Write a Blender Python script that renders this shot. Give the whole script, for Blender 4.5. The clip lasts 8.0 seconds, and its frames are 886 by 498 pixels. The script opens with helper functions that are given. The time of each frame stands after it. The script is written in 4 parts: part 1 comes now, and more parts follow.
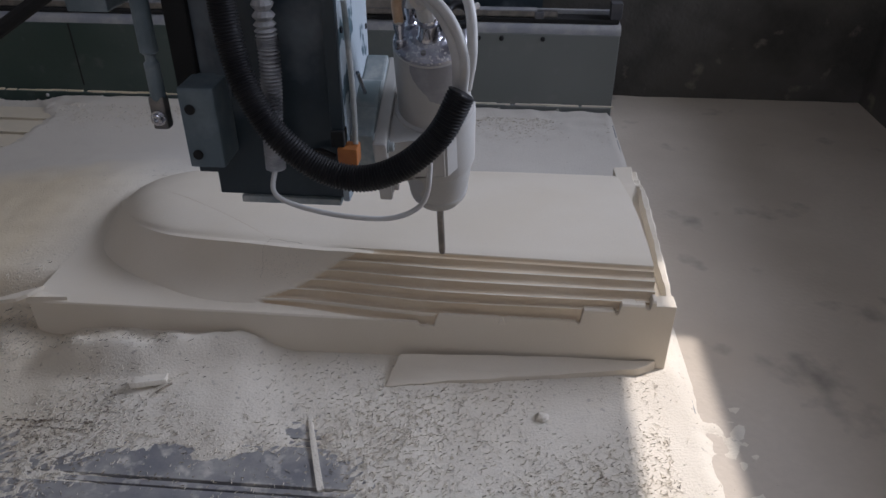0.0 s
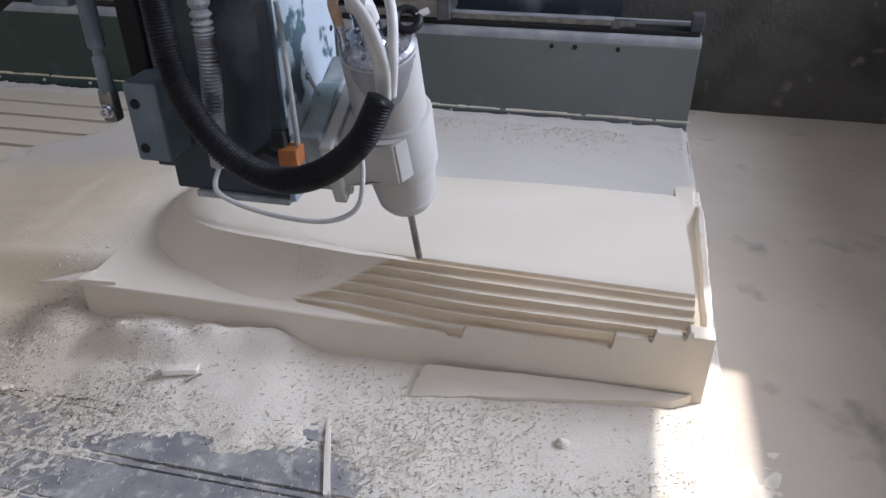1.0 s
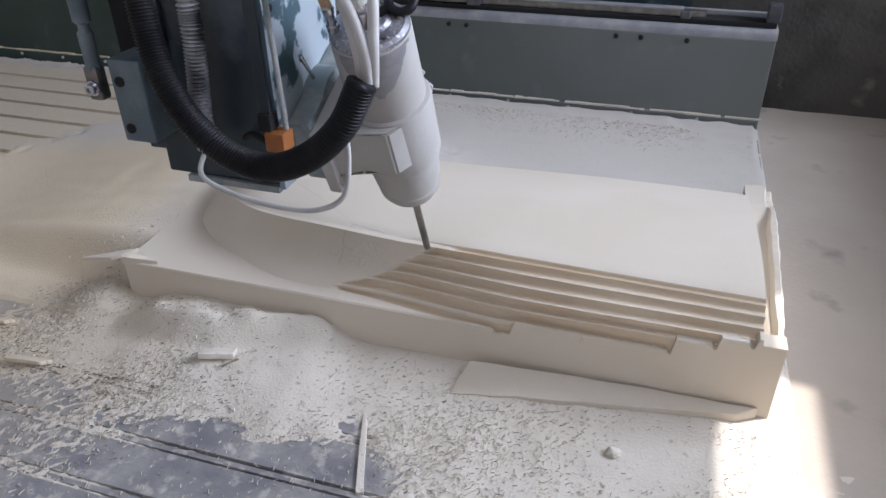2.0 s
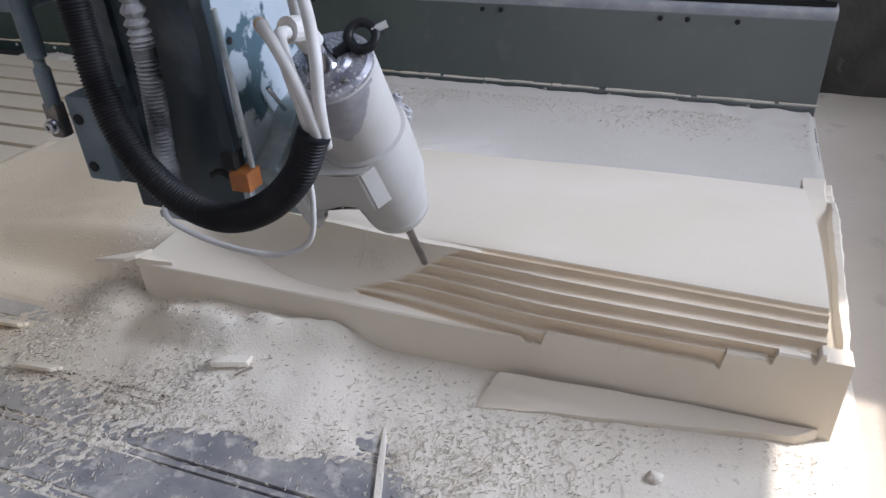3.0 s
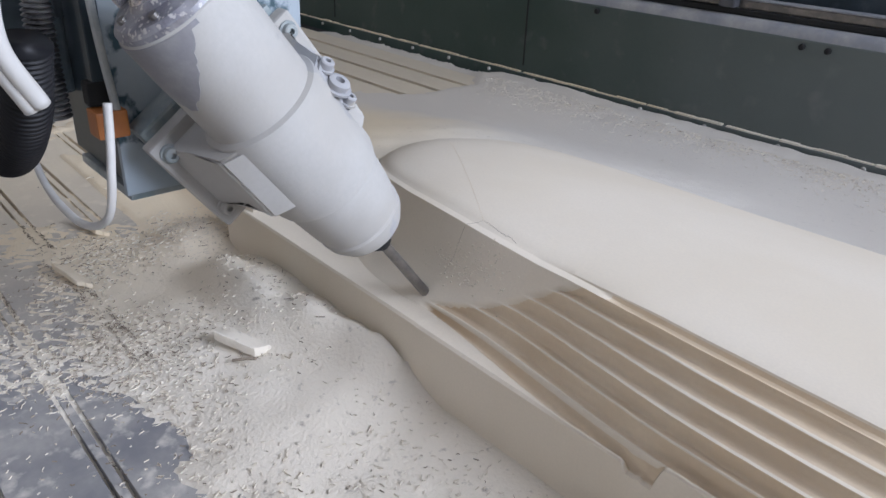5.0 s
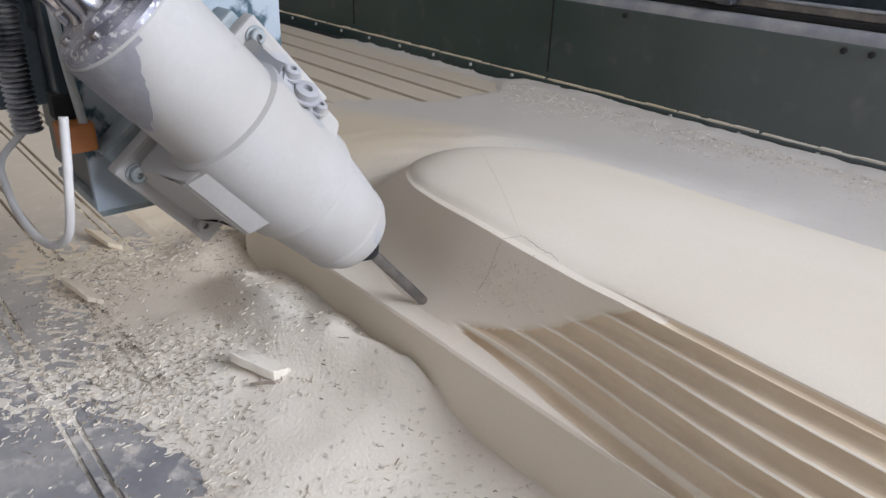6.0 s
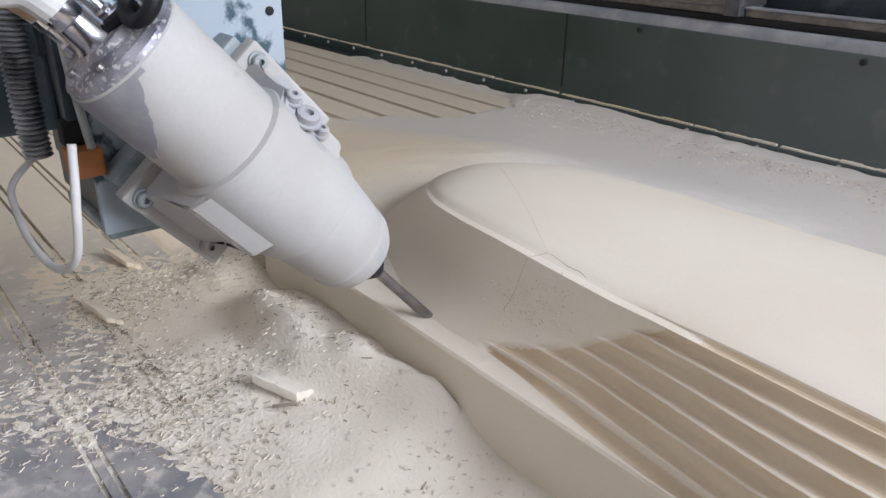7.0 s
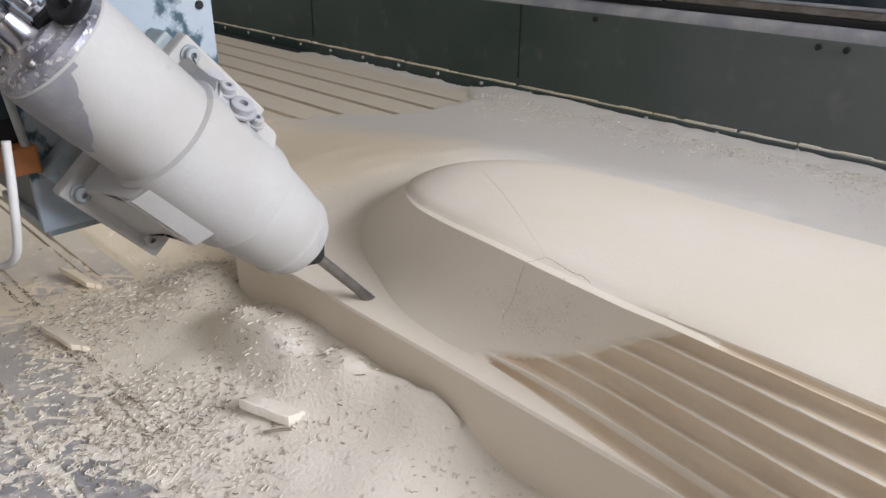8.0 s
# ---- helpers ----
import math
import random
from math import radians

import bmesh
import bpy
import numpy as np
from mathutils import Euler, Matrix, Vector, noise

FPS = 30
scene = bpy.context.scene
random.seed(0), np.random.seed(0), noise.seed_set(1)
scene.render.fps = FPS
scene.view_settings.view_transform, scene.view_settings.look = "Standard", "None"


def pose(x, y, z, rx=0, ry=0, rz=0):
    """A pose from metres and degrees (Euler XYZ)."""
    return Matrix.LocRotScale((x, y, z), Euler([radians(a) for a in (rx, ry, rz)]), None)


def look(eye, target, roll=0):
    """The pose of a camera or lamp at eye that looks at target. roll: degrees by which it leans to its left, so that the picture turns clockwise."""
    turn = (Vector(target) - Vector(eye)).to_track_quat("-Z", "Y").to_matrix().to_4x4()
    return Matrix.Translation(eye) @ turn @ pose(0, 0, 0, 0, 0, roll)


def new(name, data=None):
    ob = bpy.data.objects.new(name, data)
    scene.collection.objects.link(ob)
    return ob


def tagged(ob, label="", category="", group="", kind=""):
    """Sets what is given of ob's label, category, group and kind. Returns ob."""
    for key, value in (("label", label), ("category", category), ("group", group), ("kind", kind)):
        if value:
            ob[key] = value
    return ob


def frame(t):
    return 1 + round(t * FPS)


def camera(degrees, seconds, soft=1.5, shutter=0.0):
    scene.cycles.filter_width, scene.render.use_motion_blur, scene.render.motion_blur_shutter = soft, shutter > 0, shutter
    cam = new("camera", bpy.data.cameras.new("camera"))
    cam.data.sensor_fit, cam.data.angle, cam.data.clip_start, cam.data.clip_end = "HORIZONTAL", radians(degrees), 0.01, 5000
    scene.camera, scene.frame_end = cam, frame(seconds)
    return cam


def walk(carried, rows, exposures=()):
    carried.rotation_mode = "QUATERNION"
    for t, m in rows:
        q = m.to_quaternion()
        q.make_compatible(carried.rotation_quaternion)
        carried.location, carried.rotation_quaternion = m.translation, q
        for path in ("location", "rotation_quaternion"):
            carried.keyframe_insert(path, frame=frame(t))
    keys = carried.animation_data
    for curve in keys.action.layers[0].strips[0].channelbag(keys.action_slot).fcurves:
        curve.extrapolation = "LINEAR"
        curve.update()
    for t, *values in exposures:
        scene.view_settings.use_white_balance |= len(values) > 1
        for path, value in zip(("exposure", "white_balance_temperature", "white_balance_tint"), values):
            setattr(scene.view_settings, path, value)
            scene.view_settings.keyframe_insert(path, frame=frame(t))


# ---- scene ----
cam = camera(62.1, 8.0)
PATH = [
    (0, (0.133, -0.157, 1.272), (-0.008, 1.529, 0.205), -0.0),
    (0.5, (0.188, -0.137, 1.272), (-0.053, 1.545, 0.218), -0.6),
    (1, (0.27, -0.098, 1.27), (-0.115, 1.555, 0.212), -0.6),
    (1.5, (0.286, -0.06, 1.247), (-0.198, 1.566, 0.187), -1.0),
    (2.8, (0.204, 0.065, 1.150), (-0.371, 1.661, 0.090), -1.8),
    (3, (0.254, 0.103, 1.154), (-0.37, 1.666, 0.074), -3.0),
    (3.5, (0.343, 0.217, 1.096), (-0.52, 1.651, 0.001), -0.8),
    (4, (0.369, 0.398, 0.922), (-0.617, 1.751, -0.172), 4.4),
    (4.2, (0.3405, 0.429, 0.869), (-0.6775, 1.825, -0.139), 5.9),
    (4.5, (0.327, 0.55, 0.796), (-0.868, 1.854, -0.136), 3.7),
    (5.8, (0.228, 0.708, 0.722), (-1.129, 1.892, -0.147), 1.9),
    (6, (0.219, 0.706, 0.716), (-1.137, 1.894, -0.15), 1.8),
    (6.5, (0.208, 0.696, 0.719), (-1.172, 1.869, -0.13), 0.8),
    (7, (0.191, 0.7, 0.712), (-1.196, 1.879, -0.117), 1.0),
    (7.5, (0.164, 0.696, 0.714), (-1.194, 1.902, -0.124), 1.0),
    (8, (0.107, 0.685, 0.715), (-1.176, 1.964, -0.134), 0.3),
]
EXPOSURES = [(0.0, -0.76, 6250, 17), (0.3, -0.23, 6200, 17), (0.6, -0.02, 6200, 17), (1.0, 0.06, 6200, 17), (3.0, 0.07, 6200, 16), (4.5, 0.13, 6200, 15), (6.0, 0.25, 6600, 15), (7.5, 0.34, 6700, 15), (8.0, 0.33, 6900, 15)]
walk(cam, [(t, look(eye, target, roll)) for t, eye, target, roll in PATH], EXPOSURES)

from mathutils.bvhtree import BVHTree

# ---------------------------------------------------------------- world and light
def make_world():
    w = bpy.data.worlds.new("sky")
    w.use_nodes = True
    nt = w.node_tree
    sky = nt.nodes.new("ShaderNodeTexSky")
    sky.sky_type, sky.sun_disc = "NISHITA", False
    sky.sun_elevation, sky.sun_rotation = radians(67), radians(63)
    bg = nt.nodes["Background"]
    bg.inputs["Strength"].default_value = 0.12
    nt.links.new(sky.outputs[0], bg.inputs[0])
    scene.world = w


make_world()
SUN_WAY = Vector((-0.085, -0.042, -0.21))
sun = new("sun", bpy.data.lights.new("sun", "SUN"))
sun.data.energy, sun.data.angle, sun.data.color = 5.0, radians(0.45), (1.0, 0.95, 0.87)
sun.matrix_world = look((0, 0, 6), Vector((0, 0, 6)) + SUN_WAY)


def area_lamp(name, eye, target, w, h, watts, colour):
    la = new(name, bpy.data.lights.new(name, "AREA"))
    la.data.shape, la.data.size, la.data.size_y = "RECTANGLE", w, h
    la.data.energy, la.data.color = watts, colour
    la.matrix_world = look(eye, target)
    return la


# added lamps, at unseen assumed roof strips and a tall opening on the right
area_lamp("daylight_right", (5.3, 3.1, 3.2), (0.0, 1.6, 0.2), 3.6, 2.6, 590, (0.80, 0.88, 1.0))
area_lamp("fill_left", (-6.1, 0.7, 4.55), (-6.0, 0.7, 0.0), 1.2, 5.0, 16, (0.90, 0.93, 1.0))
area_lamp("fill_front", (0.5, -3.0, 4.55), (0.5, -3.0, 0.0), 3.2, 1.3, 34, (0.95, 0.95, 1.0))


# ---------------------------------------------------------------- materials
def mat(name, colour, colour2=None, rough=0.6, metal=0.0, scale=6.0, fine=90.0, bump=0.15, mix=(0.4, 0.62), spots=None, spec=0.4, depth=0.004, x_tint=None, island=None, far=None):
    """A surface of two tones in clouds, with a fine grain and relief; spots: (colour, scale, low, high) for stains."""
    m = bpy.data.materials.new(name)
    m.use_nodes = True
    nt = m.node_tree
    b = nt.nodes["Principled BSDF"]
    co = nt.nodes.new("ShaderNodeTexCoord").outputs["Object"]

    def cloud(s, detail=5.0):
        n = nt.nodes.new("ShaderNodeTexNoise")
        n.inputs["Scale"].default_value, n.inputs["Detail"].default_value = s, detail
        nt.links.new(co, n.inputs["Vector"])
        return n.outputs["Fac"]

    def ramp(v, lo, hi):
        r = nt.nodes.new("ShaderNodeMapRange")
        r.inputs["From Min"].default_value, r.inputs["From Max"].default_value = lo, hi
        nt.links.new(v, r.inputs["Value"])
        return r.outputs["Result"]

    def blend(f, a, c):
        x = nt.nodes.new("ShaderNodeMix")
        x.data_type = "RGBA"
        if isinstance(f, float):
            x.inputs["Factor"].default_value = f
        else:
            nt.links.new(f, x.inputs["Factor"])
        for i, v in (("A", a), ("B", c)):
            if isinstance(v, tuple):
                [s for s in x.inputs if s.name == i and s.type == "RGBA"][0].default_value = (*v, 1)
            else:
                nt.links.new(v, [s for s in x.inputs if s.name == i and s.type == "RGBA"][0])
        return [s for s in x.outputs if s.type == "RGBA"][0]

    c2 = colour2 or tuple(0.82 * v for v in colour)
    col = blend(ramp(cloud(scale), *mix), colour, c2)
    g = ramp(cloud(fine, 3.0), 0.3, 0.75)
    dark = tuple(0.86 * v for v in colour)
    sub = nt.nodes.new("ShaderNodeMath")
    sub.operation = "MULTIPLY"
    sub.inputs[1].default_value = 0.35
    nt.links.new(g, sub.inputs[0])
    col = blend(sub.outputs[0], col, dark)
    if spots:
        col = blend(ramp(cloud(spots[1], 6.0), spots[2], spots[3]), col, spots[0])
    nt.links.new(col, b.inputs["Base Color"])
    if island:
        geo = nt.nodes.new("ShaderNodeNewGeometry")
        col = blend(geo.outputs["Random Per Island"], col, island)
        nt.links.new(col, b.inputs["Base Color"])
    if x_tint:
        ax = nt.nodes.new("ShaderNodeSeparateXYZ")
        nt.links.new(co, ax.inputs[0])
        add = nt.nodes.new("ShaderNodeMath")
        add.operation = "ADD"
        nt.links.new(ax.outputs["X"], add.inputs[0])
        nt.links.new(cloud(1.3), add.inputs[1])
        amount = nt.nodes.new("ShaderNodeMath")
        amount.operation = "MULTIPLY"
        amount.inputs[1].default_value = x_tint[3]
        nt.links.new(ramp(add.outputs[0], x_tint[1], x_tint[2]), amount.inputs[0])
        col = blend(amount.outputs[0], col, x_tint[0])
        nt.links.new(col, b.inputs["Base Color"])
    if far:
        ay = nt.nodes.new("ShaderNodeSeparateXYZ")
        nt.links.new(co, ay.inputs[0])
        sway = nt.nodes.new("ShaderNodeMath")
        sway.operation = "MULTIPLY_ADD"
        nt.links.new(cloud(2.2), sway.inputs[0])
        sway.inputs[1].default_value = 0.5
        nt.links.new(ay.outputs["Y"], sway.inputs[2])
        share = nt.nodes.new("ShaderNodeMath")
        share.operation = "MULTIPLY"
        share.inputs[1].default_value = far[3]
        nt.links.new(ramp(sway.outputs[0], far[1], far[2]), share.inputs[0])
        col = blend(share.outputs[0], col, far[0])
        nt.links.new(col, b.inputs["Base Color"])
    b.inputs["Roughness"].default_value, b.inputs["Metallic"].default_value = rough, metal
    b.inputs["Specular IOR Level"].default_value = spec
    bp = nt.nodes.new("ShaderNodeBump")
    bp.inputs["Strength"].default_value, bp.inputs["Distance"].default_value = bump, depth
    nt.links.new(cloud(fine * 1.3, 4.0), bp.inputs["Height"])
    nt.links.new(bp.outputs[0], b.inputs["Normal"])
    return m


FOAM = mat("foam", (0.79, 0.715, 0.605), (0.755, 0.675, 0.555), 0.85, 0, 3.0, 240, 0.12, spec=0.15, depth=0.001)
FOAM_RAW = mat("raw_foam", (0.73, 0.615, 0.465), (0.68, 0.55, 0.395), 0.9, 0, 7.0, 160, 0.3, spec=0.1, depth=0.002)
# far greys the dust behind the block: thinner there, contact shade painted in
DUST = mat("foam_dust", (0.82, 0.76, 0.66), (0.74, 0.675, 0.575), 0.95, 0, 2.6, 130, 0.5, spec=0.08, depth=0.004, spots=((0.40, 0.36, 0.31), 60.0, 0.63, 0.76), far=((0.615, 0.58, 0.535), 2.27, 2.50, 0.75), x_tint=((0.74, 0.62, 0.44), -0.40, -0.85, 0.85))
CHIP = mat("foam_chips", (0.76, 0.70, 0.60), (0.66, 0.58, 0.46), 0.9, 0, 20, 200, 0.2, spec=0.1, island=(0.62, 0.56, 0.47))
CHIP_DARK = mat("dark_chips", (0.24, 0.20, 0.16), (0.40, 0.34, 0.27), 0.9, 0, 20, 200, 0.2, spec=0.1)
STEEL = mat("table_steel", (0.23, 0.23, 0.245), (0.42, 0.405, 0.385), 0.65, 0.1, 9.0, 70, 0.3, mix=(0.34, 0.66), spots=((0.60, 0.565, 0.52), 26.0, 0.54, 0.68), depth=0.002, x_tint=((0.72, 0.625, 0.475), -0.35, -1.2, 0.90))
DARK = mat("dark_gap", (0.02, 0.02, 0.02), None, 0.9)
# greyer towards the right end: dust, with the sky's reflection painted in
GREEN = mat("green_paint", (0.026, 0.052, 0.044), (0.044, 0.070, 0.062), 0.36, 0.0, 2.5, 60, 0.1, mix=(0.35, 0.7), spots=((0.10, 0.108, 0.105), 9.0, 0.60, 0.80), spec=0.5, depth=0.001, x_tint=((0.33, 0.335, 0.335), -1.3, 0.9, 0.50))
TEAL = mat("teal_paint", (0.030, 0.044, 0.054), (0.062, 0.080, 0.096), 0.34, 0.0, 4.0, 80, 0.15, spots=((0.22, 0.25, 0.28), 4.5, 0.52, 0.72), depth=0.001)
DUSTED = mat("dusted_plate", (0.36, 0.41, 0.45), (0.28, 0.34, 0.38), 0.7, 0.0, 4.0, 90, 0.15, spots=((0.045, 0.085, 0.105), 13.0, 0.565, 0.60), depth=0.001)
WHITE = mat("dust_on_casting", (0.47, 0.46, 0.44), (0.42, 0.40, 0.37), 0.8, 0.0, 6.0, 150, 0.2, spec=0.2, depth=0.001, spots=((0.37, 0.37, 0.38), 7.0, 0.625, 0.64))
MOTOR = mat("dust_caked_motor", (0.47, 0.46, 0.44), (0.42, 0.40, 0.37), 0.8, 0.0, 6.0, 150, 0.2, spec=0.2, depth=0.001, spots=((0.36, 0.355, 0.35), 8.0, 0.62, 0.64))
BARE = mat("bare_motor", (0.27, 0.27, 0.29), (0.36, 0.355, 0.36), 0.5, 0.2, 20, 150, 0.2, depth=0.001)
CAP = mat("dusty_metal", (0.42, 0.42, 0.46), (0.20, 0.20, 0.24), 0.42, 0.7, 40, 300, 0.4, mix=(0.40, 0.60), spots=((0.62, 0.61, 0.60), 160.0, 0.55, 0.62), depth=0.001)
BRACKET = mat("grey_casting", (0.20, 0.25, 0.26), (0.42, 0.43, 0.42), 0.6, 0.1, 14.0, 120, 0.2, depth=0.001)
CHROME = mat("bright_metal", (0.62, 0.62, 0.65), (0.45, 0.45, 0.50), 0.22, 1.0, 30, 200, 0.1, depth=0.0005)
STEELDARK = mat("tool_steel", (0.20, 0.19, 0.185), (0.30, 0.28, 0.26), 0.4, 0.8, 30, 200, 0.1, depth=0.0005)
BLACK = mat("black_rubber", (0.010, 0.010, 0.012), (0.018, 0.018, 0.020), 0.5, 0, 20, 200, 0.15, spec=0.25, depth=0.0006)
TUBE = mat("white_tube", (0.58, 0.57, 0.55), (0.50, 0.485, 0.46), 0.5, 0, 20, 200, 0.1, depth=0.0006)
SPIRAL = mat("spiral_rubber", (0.48, 0.48, 0.49), (0.035, 0.035, 0.04), 0.5, 0, 9, 200, 0.1, mix=(0.44, 0.56), depth=0.0006)
TUBE_TAN = mat("tan_tube", (0.50, 0.33, 0.20), (0.62, 0.46, 0.32), 0.5, 0, 12, 200, 0.1, depth=0.0006)
BRASS = mat("orange_terminal", (0.46, 0.17, 0.045), (0.34, 0.12, 0.04), 0.5, 0.1, 25, 150, 0.2, depth=0.001)
PAINT = mat("grey_blue_paint", (0.12, 0.16, 0.185), (0.23, 0.275, 0.30), 0.45, 0.1, 9.0, 120, 0.1, depth=0.001)
CONCRETE = mat("dark_concrete", (0.115, 0.108, 0.098), (0.065, 0.062, 0.056), 0.85, 0, 3.5, 40, 0.6, spots=((0.21, 0.185, 0.155), 9.0, 0.63, 0.72), spec=0.2, depth=0.006)
FLOOR = mat("dusty_floor", (0.60, 0.53, 0.45), (0.51, 0.445, 0.37), 0.9, 0, 1.6, 50, 0.3, spots=((0.24, 0.215, 0.19), 3.4, 0.60, 0.74), spec=0.1, depth=0.004)
HALL = mat("hall_plaster", (0.42, 0.41, 0.39), (0.34, 0.33, 0.31), 0.9, 0, 1.0, 30, 0.2)
SHOULDER = mat("dusty_edge", (0.25, 0.26, 0.285), (0.38, 0.375, 0.37), 0.6, 0, 9.0, 90, 0.3, depth=0.002)
RAIL_GREY = mat("rail_grey", (0.075, 0.078, 0.088), (0.13, 0.13, 0.14), 0.5, 0.2, 12.0, 120, 0.1, depth=0.001)
RUST = mat("rusty_edge", (0.16, 0.09, 0.06), (0.09, 0.07, 0.06), 0.8, 0, 8.0, 60, 0.3)


# ---------------------------------------------------------------- mesh helpers
def bm_box(x0, x1, y0, y1, z0, z1, bevel=0.0, bm=None):
    own = bmesh.new()
    vs = [own.verts.new((x, y, z)) for x in (x0, x1) for y in (y0, y1) for z in (z0, z1)]
    for f in ((0, 1, 3, 2), (4, 6, 7, 5), (0, 4, 5, 1), (2, 3, 7, 6), (0, 2, 6, 4), (1, 5, 7, 3)):
        own.faces.new([vs[i] for i in f])
    if bevel:
        bmesh.ops.bevel(own, geom=own.edges[:], offset=bevel, segments=2, affect="EDGES", profile=0.6)
    bmesh.ops.recalc_face_normals(own, faces=own.faces[:])
    if bm is None:
        return own
    me = bpy.data.meshes.new("tmp")
    own.to_mesh(me)
    own.free()
    bm.from_mesh(me)
    bpy.data.meshes.remove(me)
    return bm


def bm_lathe(profile, seg=40, axis=(0.0, 0.0), m=None):
    """A body turned round the z axis from (radius, z) pairs."""
    bm = bmesh.new()
    rings = []
    for r, z in profile:
        rings.append([bm.verts.new((axis[0] + r * math.cos(2 * math.pi * k / seg), axis[1] + r * math.sin(2 * math.pi * k / seg), z)) for k in range(seg)])
    for a, b in zip(rings, rings[1:]):
        for k in range(seg):
            bm.faces.new((a[k], a[(k + 1) % seg], b[(k + 1) % seg], b[k]))
    for ring in (rings[0], rings[-1]):
        bm.faces.new(ring)
    if m is not None:
        bm.transform(m)
    bmesh.ops.recalc_face_normals(bm, faces=bm.faces[:])
    return bm


def spline(points, n):
    """n points along a smooth line through the given ones."""
    P = [Vector(p) for p in points]
    P = [2 * P[0] - P[1]] + P + [2 * P[-1] - P[-2]]
    out = []
    for i in range(n):
        u = i / (n - 1) * (len(P) - 3)
        k = min(int(u), len(P) - 4)
        f = u - k
        a, b, c, d = P[k:k + 4]
        out.append(0.5 * (2 * b + (c - a) * f + (2 * a - 5 * b + 4 * c - d) * f * f + (3 * b - a - 3 * c + d) * f ** 3))
    return out


def bm_tube(points, radius, seg=14, n=60, ridge=0.0, pitch=0.006, bm=None):
    """A tube along a smooth line; ridge: the height of its corrugations, pitch their distance."""
    bm = bm or bmesh.new()
    line = spline(points, n)
    if ridge:
        length = sum((b - a).length for a, b in zip(line, line[1:]))
        line = spline(points, int(length / pitch) * 4 + 1)
    up = Vector((0.3, 0.5, 0.8)).normalized()
    rings = []
    for i, p in enumerate(line):
        d = (line[min(i + 1, len(line) - 1)] - line[max(i - 1, 0)]).normalized()
        side = d.cross(up).normalized()
        up = side.cross(d).normalized()
        r = radius + (ridge * (1, 0.25, -1, 0.25)[i % 4] if ridge else 0)
        rings.append([bm.verts.new(p + r * (math.cos(2 * math.pi * k / seg) * side + math.sin(2 * math.pi * k / seg) * up)) for k in range(seg)])
    for a, b in zip(rings, rings[1:]):
        for k in range(seg):
            bm.faces.new((a[k], a[(k + 1) % seg], b[(k + 1) % seg], b[k]))
    bm.faces.new(rings[0][::-1])
    bm.faces.new(rings[-1])
    return bm


def part(name, bm, material, parent=None, label="", smooth=None):
    """Links a bmesh as one mesh object, under a thing or a part if one is given."""
    me = bpy.data.meshes.new(name)
    if smooth is not None:
        for f in bm.faces:
            f.smooth = True
        for e in bm.edges:
            if len(e.link_faces) == 2 and e.calc_face_angle(0) > radians(smooth):
                e.smooth = False
    bm.to_mesh(me)
    bm.free()
    me.materials.append(material)
    ob = new(name, me)
    if parent:
        ob.parent = parent
    if label:
        tagged(ob, label=label)
    return ob


def thing(name, label, category, group="", at=(0, 0, 0)):
    ob = new(name)
    ob.empty_display_size = 0.1
    ob.location = at
    return tagged(ob, label, category, group)


def smoothstep(a, b, x):
    f = min(max((x - a) / (b - a), 0.0), 1.0)
    return f * f * (3 - 2 * f)


